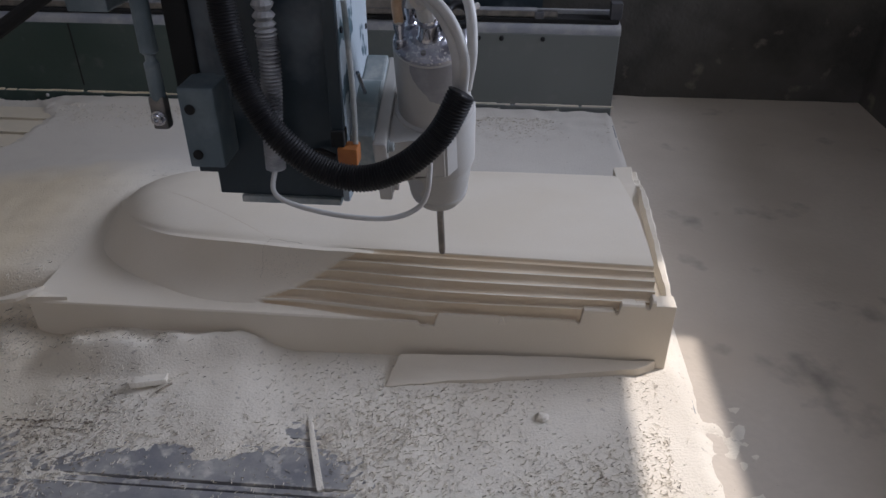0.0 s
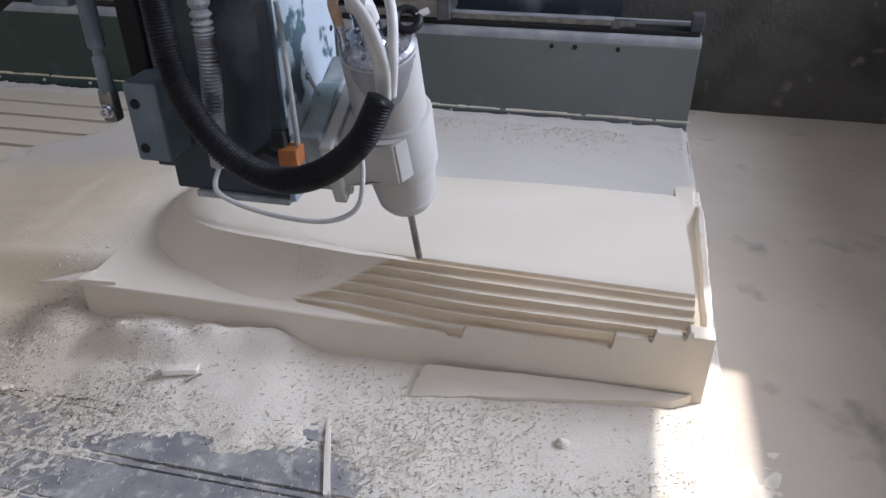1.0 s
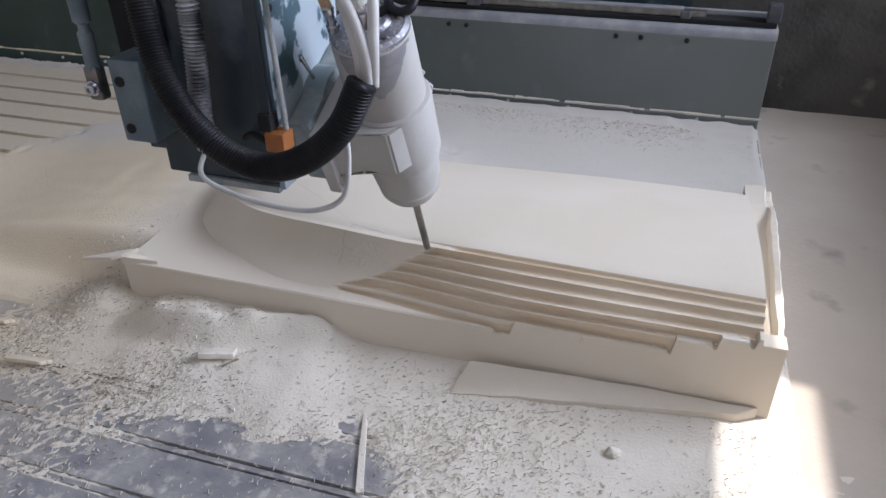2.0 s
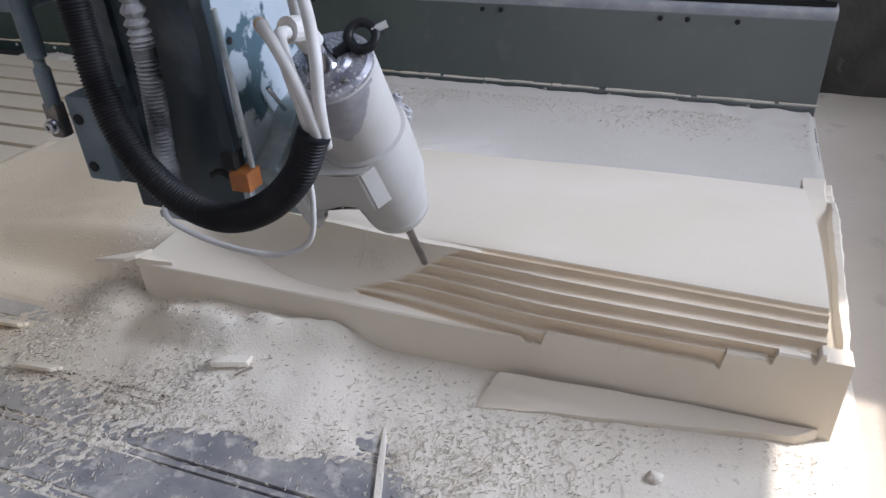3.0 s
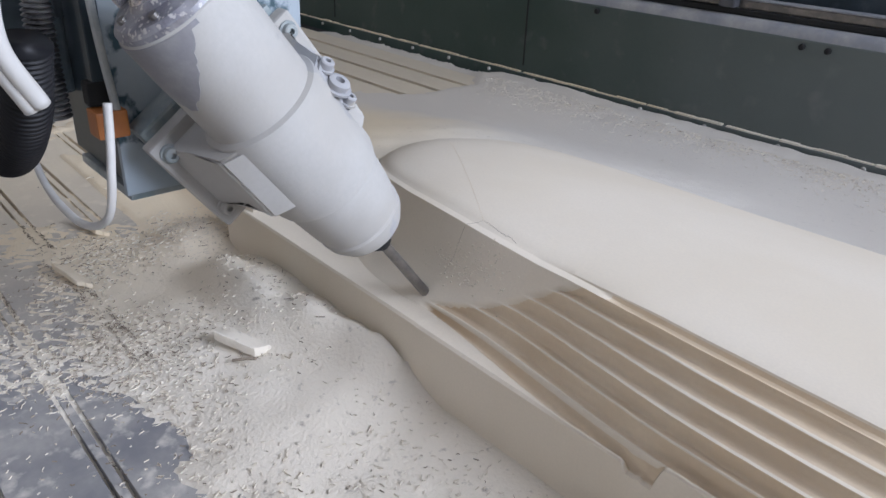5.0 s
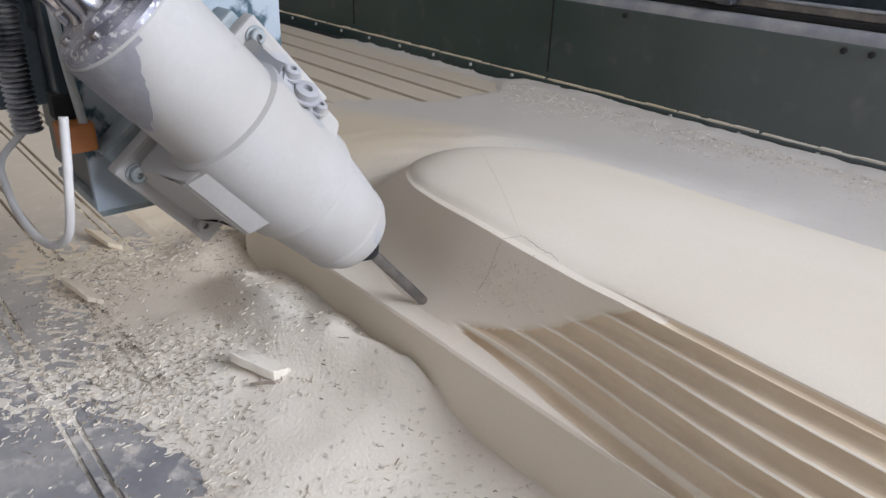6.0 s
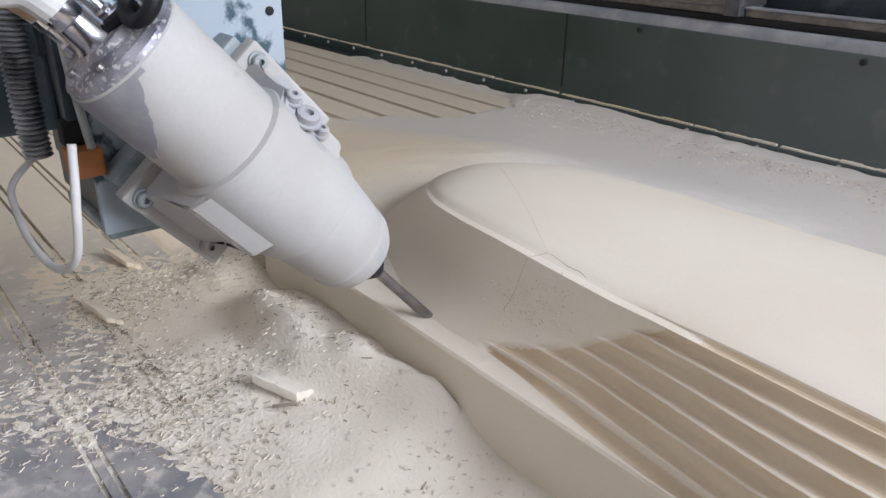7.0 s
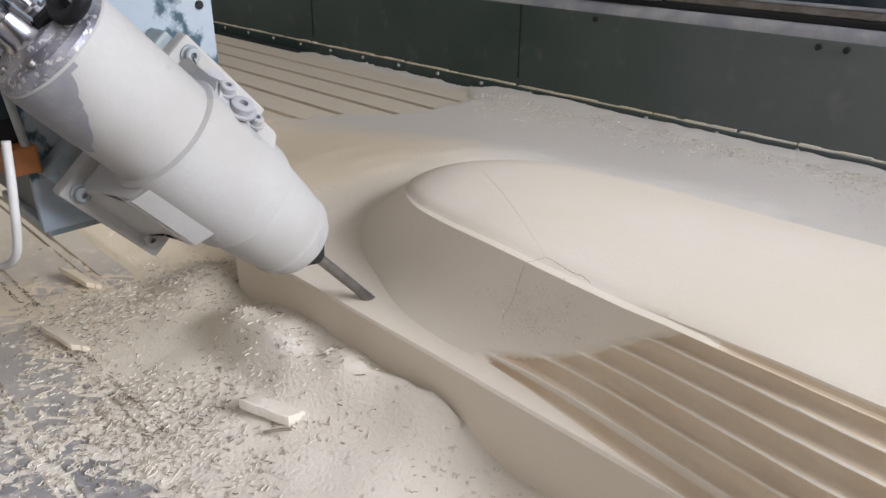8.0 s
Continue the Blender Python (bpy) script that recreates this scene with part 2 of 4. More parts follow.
# ---------------------------------------------------------------- hall
def structure():
    def wall(name, b, material, label):
        tagged(part(name, bm_box(*b), material), label, kind="structure")

    wall("wall_north", (0.3, 1.82, 3.32, 3.55, -0.3, 2.4), CONCRETE, "dark stained concrete wall behind the table")
    # high, west, south and window walls are unseen, added to enclose the light
    wall("wall_north_high", (-7, 5.6, 4.9, 5.1, -0.3, 4.8), HALL, "unseen plain grey hall wall, added to enclose the light")
    wall("wall_east_low", (1.82, 2.0, -3.5, 3.55, -0.3, 0.9), CONCRETE, "low dark concrete wall beside the floor")
    wall("wall_west", (-7.2, -7, -4.2, 5.1, -0.3, 4.8), HALL, "unseen plain grey hall wall, added to enclose the light")
    wall("wall_south", (-7, 5.6, -4.4, -4.2, -0.3, 4.8), HALL, "unseen plain grey hall wall, added to enclose the light")
    wall("wall_east_sill", (5.6, 5.8, -4.2, 5.1, -0.3, 1.8), HALL, "unseen hall wall below an assumed light opening")
    wall("wall_east_head", (5.6, 5.8, -4.2, 5.1, 4.5, 4.8), HALL, "unseen hall wall above an assumed light opening")
    wall("wall_east_pier", (5.6, 5.8, -4.2, -0.6, 1.8, 4.5), HALL, "unseen hall wall beside an assumed light opening")
    # unseen roof, added to mask the sun to a narrow gap; two long strips open
    k = 4.7 / 0.21
    gx, gy = 0.085 * k, 0.042 * k
    gap = (0.470 + gx, 0.732 + gx, -2.0 + gy, 1.485 + gy)
    bm = bmesh.new()
    for b in ((-5.4, gap[0], -2.2, 5.1), (gap[1], 5.8, -2.2, 5.1), (gap[0], gap[1], -2.2, gap[2]), (gap[0], gap[1], gap[3], 5.1),
              (-7.2, 5.8, -4.4, -3.7), (-7.2, -4.1, -3.7, -2.2), (2.1, 5.8, -3.7, -2.2), (-7.2, -6.8, -2.2, 5.1), (-6.8, -5.4, 3.3, 5.1)):
        bm_box(*b, 4.7, 4.8, bm=bm)
    tagged(part("ceiling", bm, HALL), "unseen plain grey hall roof with strip openings, added to mask the sun", kind="structure")
    # floor of the hall, lower than the table's top round it
    tagged(part("floor", bm_box(-7.2, 5.8, -4.4, 5.1, -0.3, -0.05), FLOOR), "dust-covered concrete floor", kind="structure")
    bm = bmesh.new()
    n = 60
    grid = [[bm.verts.new((0.632 + 1.19 * i / 30, -3.5 + 6.82 * j / n, 0.004 * noise.noise((i * 0.3, j * 0.3, 2)) - 0.004)) for j in range(n + 1)] for i in range(31)]
    for i in range(30):
        for j in range(n):
            bm.faces.new((grid[i][j], grid[i + 1][j], grid[i + 1][j + 1], grid[i][j + 1]))
    tagged(part("pavement", bm, FLOOR, smooth=60), "dusty concrete floor level with the machine table", kind="structure")


structure()


def back_beam():
    """The long green beam behind the table, with its rail on top."""
    beam = thing("machine_beam", "long green painted steel beam with dusty ledges behind the table", "machine beam", at=(0, 3.08, 0))
    bm = bm_box(-5.0, 0.632, 0.0, 0.22, -0.05, 0.355, 0.006)
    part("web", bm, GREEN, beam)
    # rounded shoulder at the top
    bm = bmesh.new()
    prof = [(0.002, 0.352), (0.004, 0.372), (0.016, 0.388), (0.04, 0.392), (0.21, 0.392), (0.21, 0.35)]
    rings = [[bm.verts.new((x, y, z)) for y, z in prof] for x in (-5.0, 0.634)]
    for k in range(len(prof) - 1):
        bm.faces.new((rings[0][k], rings[1][k], rings[1][k + 1], rings[0][k + 1]))
    for r in rings:
        bm.faces.new(r)
    bmesh.ops.recalc_face_normals(bm, faces=bm.faces[:])
    part("shoulder", bm, SHOULDER, beam, "pale dusty top edge", smooth=50)
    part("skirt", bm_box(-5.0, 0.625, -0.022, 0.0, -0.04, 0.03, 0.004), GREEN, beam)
    bm = bmesh.new()
    rnd = random.Random(4)
    x = -4.8
    while x < 0.6:
        w = rnd.uniform(0.02, 0.09)
        bm_box(x, x + w, -0.012 - rnd.uniform(0, 0.008), -0.001, 0.029, 0.030 + rnd.uniform(0.002, 0.007), 0.0015, bm)
        x += w - 0.003 + (rnd.uniform(0.0, 0.03) if rnd.random() < 0.25 else 0)
    tagged(part("dust_line", bm, DUST, beam, "ragged line of dust along the skirt"), kind="stuff")
    part("rail_bed", bm_box(-5.0, 0.625, 0.03, 0.20, 0.392, 0.412, 0.003), DARK, beam)
    part("rail", bm_box(-5.0, 0.36, 0.045, 0.075, 0.412, 0.440, 0.004), STEELDARK, beam, "dark ground steel rail")
    part("rail", bm_box(-5.0, 0.60, 0.11, 0.135, 0.412, 0.432, 0.004), SHOULDER, beam, "bright ground steel rail")
    part("rail_cover", bm_box(-5.0, 0.27, 0.035, 0.085, 0.440, 0.446, 0.002), SHOULDER, beam)
    part("end_stop", bm_box(0.585, 0.634, 0.03, 0.09, 0.412, 0.482, 0.005), RAIL_GREY, beam, "square grey end stop")
    part("rail_clip", bm_box(0.26, 0.30, 0.03, 0.06, 0.405, 0.440, 0.006), RAIL_GREY, beam)
    for x in (-1.50, -0.70, -0.62, 0.02, 0.12, 0.30):
        part("bolt", bm_lathe([(0.010, 0), (0.010, 0.008), (0.006, 0.010)], 10, m=pose(x, 0.0, 0.332, 90, 0, 0)), DARK, beam)
    # seams of the plates
    for x in (-1.86, -3.3):
        part("seam", bm_box(x, x + 0.006, -0.003, 0.0, 0.06, 0.352), DARK, beam)
    for k in range(18):
        x = -4.2 + 0.27 * k
        part("skirt_bolt", bm_lathe([(0.008, 0), (0.008, 0.006), (0.004, 0.008)], 8, m=pose(x, -0.022, 0.014, 90, 0, 0)), WHITE, beam)
    # upright sheet behind the rail
    part("rear_sheet", bm_box(-5.0, 0.30, 0.23, 0.25, -0.05, 1.6), TEAL, beam, "dark blue-grey sheet behind the rail")
    return beam


back_beam()


def gantry_carriage():
    """The black carriage that runs along the rail with the head."""
    car = thing("rail_carriage", "dark grey bolted carriage on the beam's rail", "carriage")
    part("block", bm_box(-0.30, 0.0, 0.015, 0.17, 0.446, 0.50, 0.006), STEELDARK, car)
    part("end_block", bm_box(-0.062, -0.004, 0.005, 0.16, 0.414, 0.515, 0.006), RAIL_GREY, car)
    part("upright", bm_box(-0.60, -0.06, 0.02, 0.20, 0.500, 1.5, 0.004), TEAL, car)
    for x in (-0.05, -0.018):
        for y in (0.04, 0.09):
            part("bolt", bm_lathe([(0.006, 0), (0.006, 0.006), (0.003, 0.007)], 10, m=pose(x, y, 0.515)), DARK, car)
    return car


CARRIAGE = gantry_carriage()


# ---------------------------------------------------------------- foam workpiece
# lips of the roughed coves, from the ledge up to the crest: at the hollow and at the square end
RIDGES = ((0.139, 0.159), (0.162, 0.192), (0.186, 0.214), (0.212, 0.233), (0.240, 0.249), (0.262, 0.262))
RIDGE_OUT = ((0.14, -0.21), (0.43, -0.16), (0.63, -0.02), (0.79, 0.29), (0.91, 0.64), (1.0, 1.0))
RIDGE_TIPS = (-0.484, -0.402, -0.352, -0.312, -0.274, -0.230)


def curve_at(keys, u):
    """Linear-smooth interpolation in a list of places."""
    n = len(keys) - 1
    k = min(int(u * n), n - 1)
    pts = [Vector(keys[min(max(i, 0), n)]) for i in (k - 1, k, k + 1, k + 2)]
    f = u * n - k
    a, b, c, d = pts
    return 0.5 * (2 * b + (c - a) * f + (2 * a - 5 * b + 4 * c - d) * f * f + (3 * b - a - 3 * c + d) * f ** 3)


def foam_block():
    block = thing("foam_block", "half-milled cream foam block with a smooth bow and stepped grooves", "foam block")
    # guide lines from the bow to the square end: outer edge, foot of the wall, crest, rear outline
    foot = [(-1.066, 1.80, 0.134), (-1.035, 1.66, 0.134), (-0.992, 1.553, 0.133), (-0.890, 1.462, 0.132), (-0.775, 1.404, 0.131), (-0.66, 1.357, 0.131), (-0.555, 1.341, 0.131), (-0.44, 1.346, 0.131)]
    crest = [(-1.060, 1.815, 0.150), (-0.985, 1.690, 0.190), (-0.885, 1.570, 0.220), (-0.775, 1.492, 0.240), (-0.660, 1.453, 0.252), (-0.54, 1.431, 0.260), (-0.42, 1.416, 0.262), (-0.30, 1.406, 0.262)]
    rear = [(-1.055, 1.83, 0.145), (-1.035, 1.90, 0.155), (-1.000, 1.96, 0.160), (-0.945, 2.015, 0.162), (-0.86, 2.055, 0.163), (-0.74, 2.080, 0.163), (-0.60, 2.092, 0.163), (-0.44, 2.10, 0.163)]
    outer = [(-1.078, 1.80), (-1.078, 1.66), (-1.078, 1.52), (-1.078, 1.302), (-0.90, 1.30), (-0.72, 1.30), (-0.58, 1.30), (-0.44, 1.30)]
    rnd = random.Random(3)
    cols, raw = [], []
    NL, NR = 110, 280
    NW, NT = 132, 26
    X0, X1 = -0.44, 0.525
    for i in range(NL + NR):
        left = i < NL
        x = X0
        if left:
            u = i / NL
            F = curve_at([(*p, 0.133) for p in outer], u)
            B, C, K = (curve_at(k, u) for k in (foot, crest, rear))
            if u * 7 < 3.0:
                F.x = -1.078
                F.y = max(F.y, 1.302)
            else:
                F.y = 1.30
        else:
            f = (i - NL) / (NR - 1)
            x = X0 + (X1 - X0) * f
            # the front edge steps up where one pass after the other left the block
            ledge = 0.132 + 0.028 * smoothstep(-0.012, 0.002, x) + 0.034 * smoothstep(0.349, 0.355, x) + 0.019 * smoothstep(0.438, 0.444, x) + 0.013 * smoothstep(0.511, 0.516, x)
            for end in (0.346, 0.435, 0.508):
                ledge -= 0.009 * math.exp(-((x - end) / 0.0055) ** 4)
            if 0.005 < x < 0.34:
                ledge += 0.0018 * noise.noise((x * 40, 0, 1)) + 0.0012 * noise.noise((x * 140, 3, 1))
            ledge -= (0.011 + 0.005 * noise.noise((x * 120, 8, 1))) * smoothstep(-0.056, -0.046, x) * (1 - smoothstep(-0.012, -0.006, x))
            F = Vector((x, 1.30, ledge))
            shift = 0.036 * max(0.0, (x + 0.36) / 0.86)
            near = 0.030 * smoothstep(-0.44, 0.02, x)
            B = Vector((x, 1.346 - near, ledge - 0.002))
            C = Vector((x + 0.14 * (1 - smoothstep(-0.7, 0.15, x)) / (1 - smoothstep(-0.7, 0.15, X0)), 1.406 - 0.8 * shift, 0.262))
            K = Vector((x, 2.10 + 0.028 * smoothstep(-0.44, 0.2, x), 0.163))

        def wall_at(v):
            """A place on the wall: the finished hollow, and right of it the roughing steps."""
            D = C.y - B.y
            w = smoothstep(-0.46, 0.25, B.x)
            zs = [a + (c - a) * w for a, c in RIDGES]
            if B.x > 0.0:
                zs[0] = min(zs[0], B.z)
            outs = [a + (c - a) * w for a, c in RIDGE_OUT]
            # the rows of the mesh follow the lips: first the foot, then five coves of equal rows
            u = max(0.0, (v - 0.08) / 0.92) * 5
            k = min(int(u), 4)
            t = u - k
            rise = outs[0] * v / 0.08 if v < 0.08 else outs[k] + (outs[k + 1] - outs[k]) * t
            q = Vector((B.x + (C.x - B.x) * rise, B.y + D * rise, 0))
            even = 0.45 + 0.55 * smoothstep(-0.60, -0.95, q.x)
            q.z = B.z + (C.z - B.z) * (even * rise + (1 - even) * rise ** 3)
            # roughed coves: a steep wall that runs out into a thin lip, one above the other
            if v < 0.08:
                s = v / 0.08
                inner = 1.346 - 0.0415 * smoothstep(-0.50, -0.10, B.x)
                ry = inner + (B.y + D * outs[0] - inner) * s + 0.004 * math.sin(math.pi * s)
                rz = B.z + (zs[0] - B.z) * s ** 2 - 0.010 * math.sin(math.pi * s ** 0.9) * (1 - smoothstep(-0.06, 0.0, B.x))
                tip = RIDGE_TIPS[0]
                g = smoothstep(tip - 0.004, tip + 0.030, q.x)
            else:
                rz = zs[k] + (zs[k + 1] - zs[k]) * t ** 1.7 - 0.0070 * math.sin(math.pi * t) ** 2 * (1 - t)
                ry = B.y + D * rise + (0.0090 - 0.0015 * w) * math.sin(math.pi * t ** 0.72)
                tip = RIDGE_TIPS[k] + (RIDGE_TIPS[k + 1] - RIDGE_TIPS[k]) * t
                g = smoothstep(tip - 0.004, tip + 0.030, q.x)
            q.y += (ry + 0.0006 * noise.noise((q.x * 14, v * 30, 4)) - q.y) * g
            q.z += (rz + 0.0005 * noise.noise((q.x * 60, v * 9, 2)) * (v < 0.97) - q.z) * g
            # the lip's outer row stays in the paler foam, a painted catch of light
            marks.append(g if v < 0.07 or t > 0.04 else 0.0)
            return q

        marks = []
        col = [Vector((F.x, F.y, -0.01)), Vector((F.x, F.y, F.z - 0.004))]
        vmin = 0.0
        if not left and x > 0.352:
            vmin = max(k / 200 for k in range(200) if wall_at(k / 200).z <= F.z)
        W = wall_at(vmin)
        if vmin:
            W.z = F.z
        flat = Vector((W.x - F.x, W.y - F.y, 0))
        col.append(F + flat.normalized() * 0.004)
        for s in (0.25, 0.5, 0.75, 0.9, 0.97):
            p = F + flat * s
            p.z = F.z + (W.z - F.z) * s
            col.append(p)
        foot_row = len(col)
        marks.clear()
        for k in range(NW + 1):
            p = wall_at(max(vmin, k / NW))
            if vmin:
                p.z = max(p.z, W.z)
            col.append(p)
        crest_row = len(col) - 1
        # crown, with a shallow rabbet along the crest of the roughed part
        C = col[-1].copy()
        g2 = smoothstep(-0.20, -0.15, C.x)
        swell = smoothstep(-0.34, -0.08, C.x)
        for s, dz in ((0.004, 0.0), (0.008, -0.003), (0.013, -0.0045), (0.019, -0.003), (0.0225, 0.0025), (0.024, 0.0055)):
            p = C.lerp(K, s)
            p.z = C.z + dz * g2 + (0.0055 * (swell - g2) if s > 0.023 else 0.0)
            col.append(p)
        for k in range(1, NT + 1):
            s = k / NT
            p = C.lerp(K, s)
            p.z += 0.034 * math.sin(math.pi * s ** 0.8) * smoothstep(0.16, 0.26, C.z) + 0.0060 * swell * math.exp(-9 * s) - 0.014 * smoothstep(0.90, 1.0, s) ** 2
            col.append(p)
        col.append(Vector((K.x, K.y + 0.004, -0.01)))
        cols.append(col)
        raw.append([0.0] * foot_row + marks + [g2] * 5 + [0.0] * 60)
    bm = bmesh.new()
    vs = [[bm.verts.new(p) for p in c] for c in cols]
    for a, b in zip(vs, vs[1:]):
        for k in range(len(a) - 1):
            bm.faces.new((a[k], b[k], b[k + 1], a[k + 1]))
    bm.faces.new(vs[0][::-1])
    bm.faces.new(vs[-1])
    bm.normal_update()
    tree = BVHTree.FromBMesh(bm)
    creases = [e for a, b in zip(vs, vs[1:]) for r in (crest_row, foot_row, 1, 2) for e in [bm.edges.get((a[r], b[r]))] if e]
    for fc in bm.faces:
        fc.smooth = abs(fc.normal.y) < 0.999
    for e in bm.edges:
        e.smooth = not (len(e.link_faces) == 2 and e.calc_face_angle(0) > radians(38))
    for e in creases:
        e.smooth = False
    for i in range(len(vs) - 1):
        for k in range(len(vs[0]) - 1):
            if raw[i][k] > 0.5 and raw[i + 1][k + 1] > 0.5:
                bm.faces.get((vs[i][k], vs[i + 1][k], vs[i + 1][k + 1], vs[i][k + 1])).material_index = 1
    body = part("milled_body", bm, FOAM, block)
    body.data.materials.append(FOAM_RAW)

    def drape(points, lift=0.0):
        out = []
        for x, y in points:
            hit = tree.ray_cast(Vector((x, y, 1.0)), Vector((0, 0, -1)))[0]
            out.append((x, y, (hit.z if hit else 0.13) + lift))
        return out

    # fine cracks in the foam and crumbs in the hollow
    crack = [(-0.475, 1.385), (-0.470, 1.400), (-0.468, 1.418), (-0.462, 1.430), (-0.452, 1.446), (-0.43, 1.444), (-0.405, 1.437), (-0.385, 1.436), (-0.36, 1.430)]
    pts = []
    for a, b in zip(crack, crack[1:]):
        for k in range(5):
            pts.append((a[0] + (b[0] - a[0]) * k / 5 + rnd.gauss(0, 0.0006), a[1] + (b[1] - a[1]) * k / 5 + rnd.gauss(0, 0.0006)))
    part("crack", bm_tube(drape(pts), 0.0003, 6, 90), CHIP_DARK, block, "fine dark crack")
    # a browner line paints in the shading edge at the crown's crease
    seam = [(-0.452 + 0.0 * k - 0.055 * k, 1.446 + 0.040 * k) for k in range(9)]
    part("crease_line", bm_tube(drape(seam), 0.0003, 6, 60), FOAM_RAW, block, "faint brown line along the crown's crease")
    bm = bmesh.new()
    for k in range(260):
        x, y = rnd.gauss(-0.430, 0.040), rnd.gauss(1.396, 0.008)
        p = drape([(x, y)], 0.0006)[0]
        r = rnd.uniform(0.0006, 0.0019)
        bmesh.ops.create_icosphere(bm, subdivisions=1, radius=r, matrix=Matrix.Translation(p))
    tagged(part("crumbs", bm, CHIP, block, "pale crumbs resting in the hollow"), kind="stuff")
    # raw strip left standing at the square end, past a narrow channel
    bm = bmesh.new()
    n = 70
    rows = []
    for i in range(n + 1):
        y = 1.31 + 0.82 * i / n
        x1 = 0.572 + 0.026 * i / n
        top = 0.212 + 0.004 * noise.noise((y * 22, 1, 0)) - 0.045 * smoothstep(1.85, 2.12, y) + 0.004 * (rnd.random() - 0.5)
        w = 0.016 + 0.006 * noise.noise((y * 9, 5, 0)) + 0.02 * (1 - smoothstep(1.31, 1.36, y))
        rows.append([bm.verts.new(p) for p in ((x1, y, -0.01), (x1 + 0.004 * noise.noise((y * 15, 2, 0)), y, top - 0.004), (x1 - 0.004, y, top), (x1 - w, y, top - 0.002), (x1 - w - 0.006, y, 0.185), (0.52, y, 0.18), (0.52, y, -0.01))])
    for a, b in zip(rows, rows[1:]):
        for k in range(6):
            bm.faces.new((a[k], a[k + 1], b[k + 1], b[k]))
    bm.faces.new(rows[0])
    bm.faces.new(rows[-1])
    bmesh.ops.recalc_face_normals(bm, faces=bm.faces[:])
    part("end_strip", bm, FOAM, block, "ragged raw foam strip left standing", smooth=30)
    # solid corner between the steps and the end strip
    part("end_core", bm_box(0.521, 0.574, 1.3006, 1.347, -0.01, 0.2135, 0.003), FOAM, block)
    # splinter at the front corner, a torn flap
    bm = bmesh.new()
    top = [(-1.175, 1.262, 0.150), (-1.03, 1.318, 0.172), (-1.06, 1.285, 0.166), (-1.085, 1.272, 0.160)]
    a = [bm.verts.new(p) for p in top]
    b = [bm.verts.new((p[0], p[1], p[2] - 0.010)) for p in top]
    bm.faces.new(a)
    bm.faces.new(b[::-1])
    for k in range(4):
        bm.faces.new((a[k], b[k], b[(k + 1) % 4], a[(k + 1) % 4]))
    bmesh.ops.recalc_face_normals(bm, faces=bm.faces[:])
    part("splinter", bm, FOAM, block, "thin torn foam splinter")
    bm = bmesh.new()
    top = [(-1.075, 1.294, 0.150), (-0.975, 1.312, 0.143), (-1.00, 1.325, 0.141), (-1.06, 1.318, 0.152)]
    a = [bm.verts.new(p) for p in top]
    b = [bm.verts.new((p[0], p[1], 0.128)) for p in top]
    bm.faces.new(a)
    bm.faces.new(b[::-1])
    for k in range(4):
        bm.faces.new((a[k], b[k], b[(k + 1) % 4], a[(k + 1) % 4]))
    bmesh.ops.recalc_face_normals(bm, faces=bm.faces[:])
    part("splinter", bm, FOAM, block, "thin torn foam splinter")
    # loose flake on the front edge
    bm = bmesh.new()
    a = [bm.verts.new(p) for p in ((0.150, 1.293, 0.140), (0.166, 1.292, 0.138), (0.163, 1.294, 0.151), (0.157, 1.298, 0.161))]
    b = [bm.verts.new((v.co.x, 1.3005, v.co.z)) for v in a]
    bm.faces.new(a)
    bm.faces.new(b[::-1])
    for k in range(4):
        bm.faces.new((a[k], b[k], b[(k + 1) % 4], a[(k + 1) % 4]))
    bmesh.ops.recalc_face_normals(bm, faces=bm.faces[:])
    part("flake", bm, FOAM, block, "small white flake on the edge")
    return block


BLOCK = foam_block()


# ---------------------------------------------------------------- table, dust, offcuts
def slot_lines():
    ys = [0.862 + 0.1365 * k for k in range(-13, 4)]
    return ys + [1.40 + 0.1545 * k for k in range(0, 11)]


def machine_table():
    table = tagged(part("table", bm_box(-4.6, 0.63, -1.2, 3.06, -0.05, -0.022), DARK), "slotted steel machine table under foam dust", kind="structure")
    ys = slot_lines()
    for a, b in zip(ys, ys[1:]):
        part("slat", bm_box(-4.6, 0.63, a + 0.0135, b - 0.0135, -0.022, 0.0, 0.0015), STEEL, table)
    for a in ys:
        part("strip", bm_box(-4.6, 0.63, a - 0.0065, a + 0.0065, -0.022, -0.002 if a < 1.3 else -0.019, 0.001), STEEL, table)


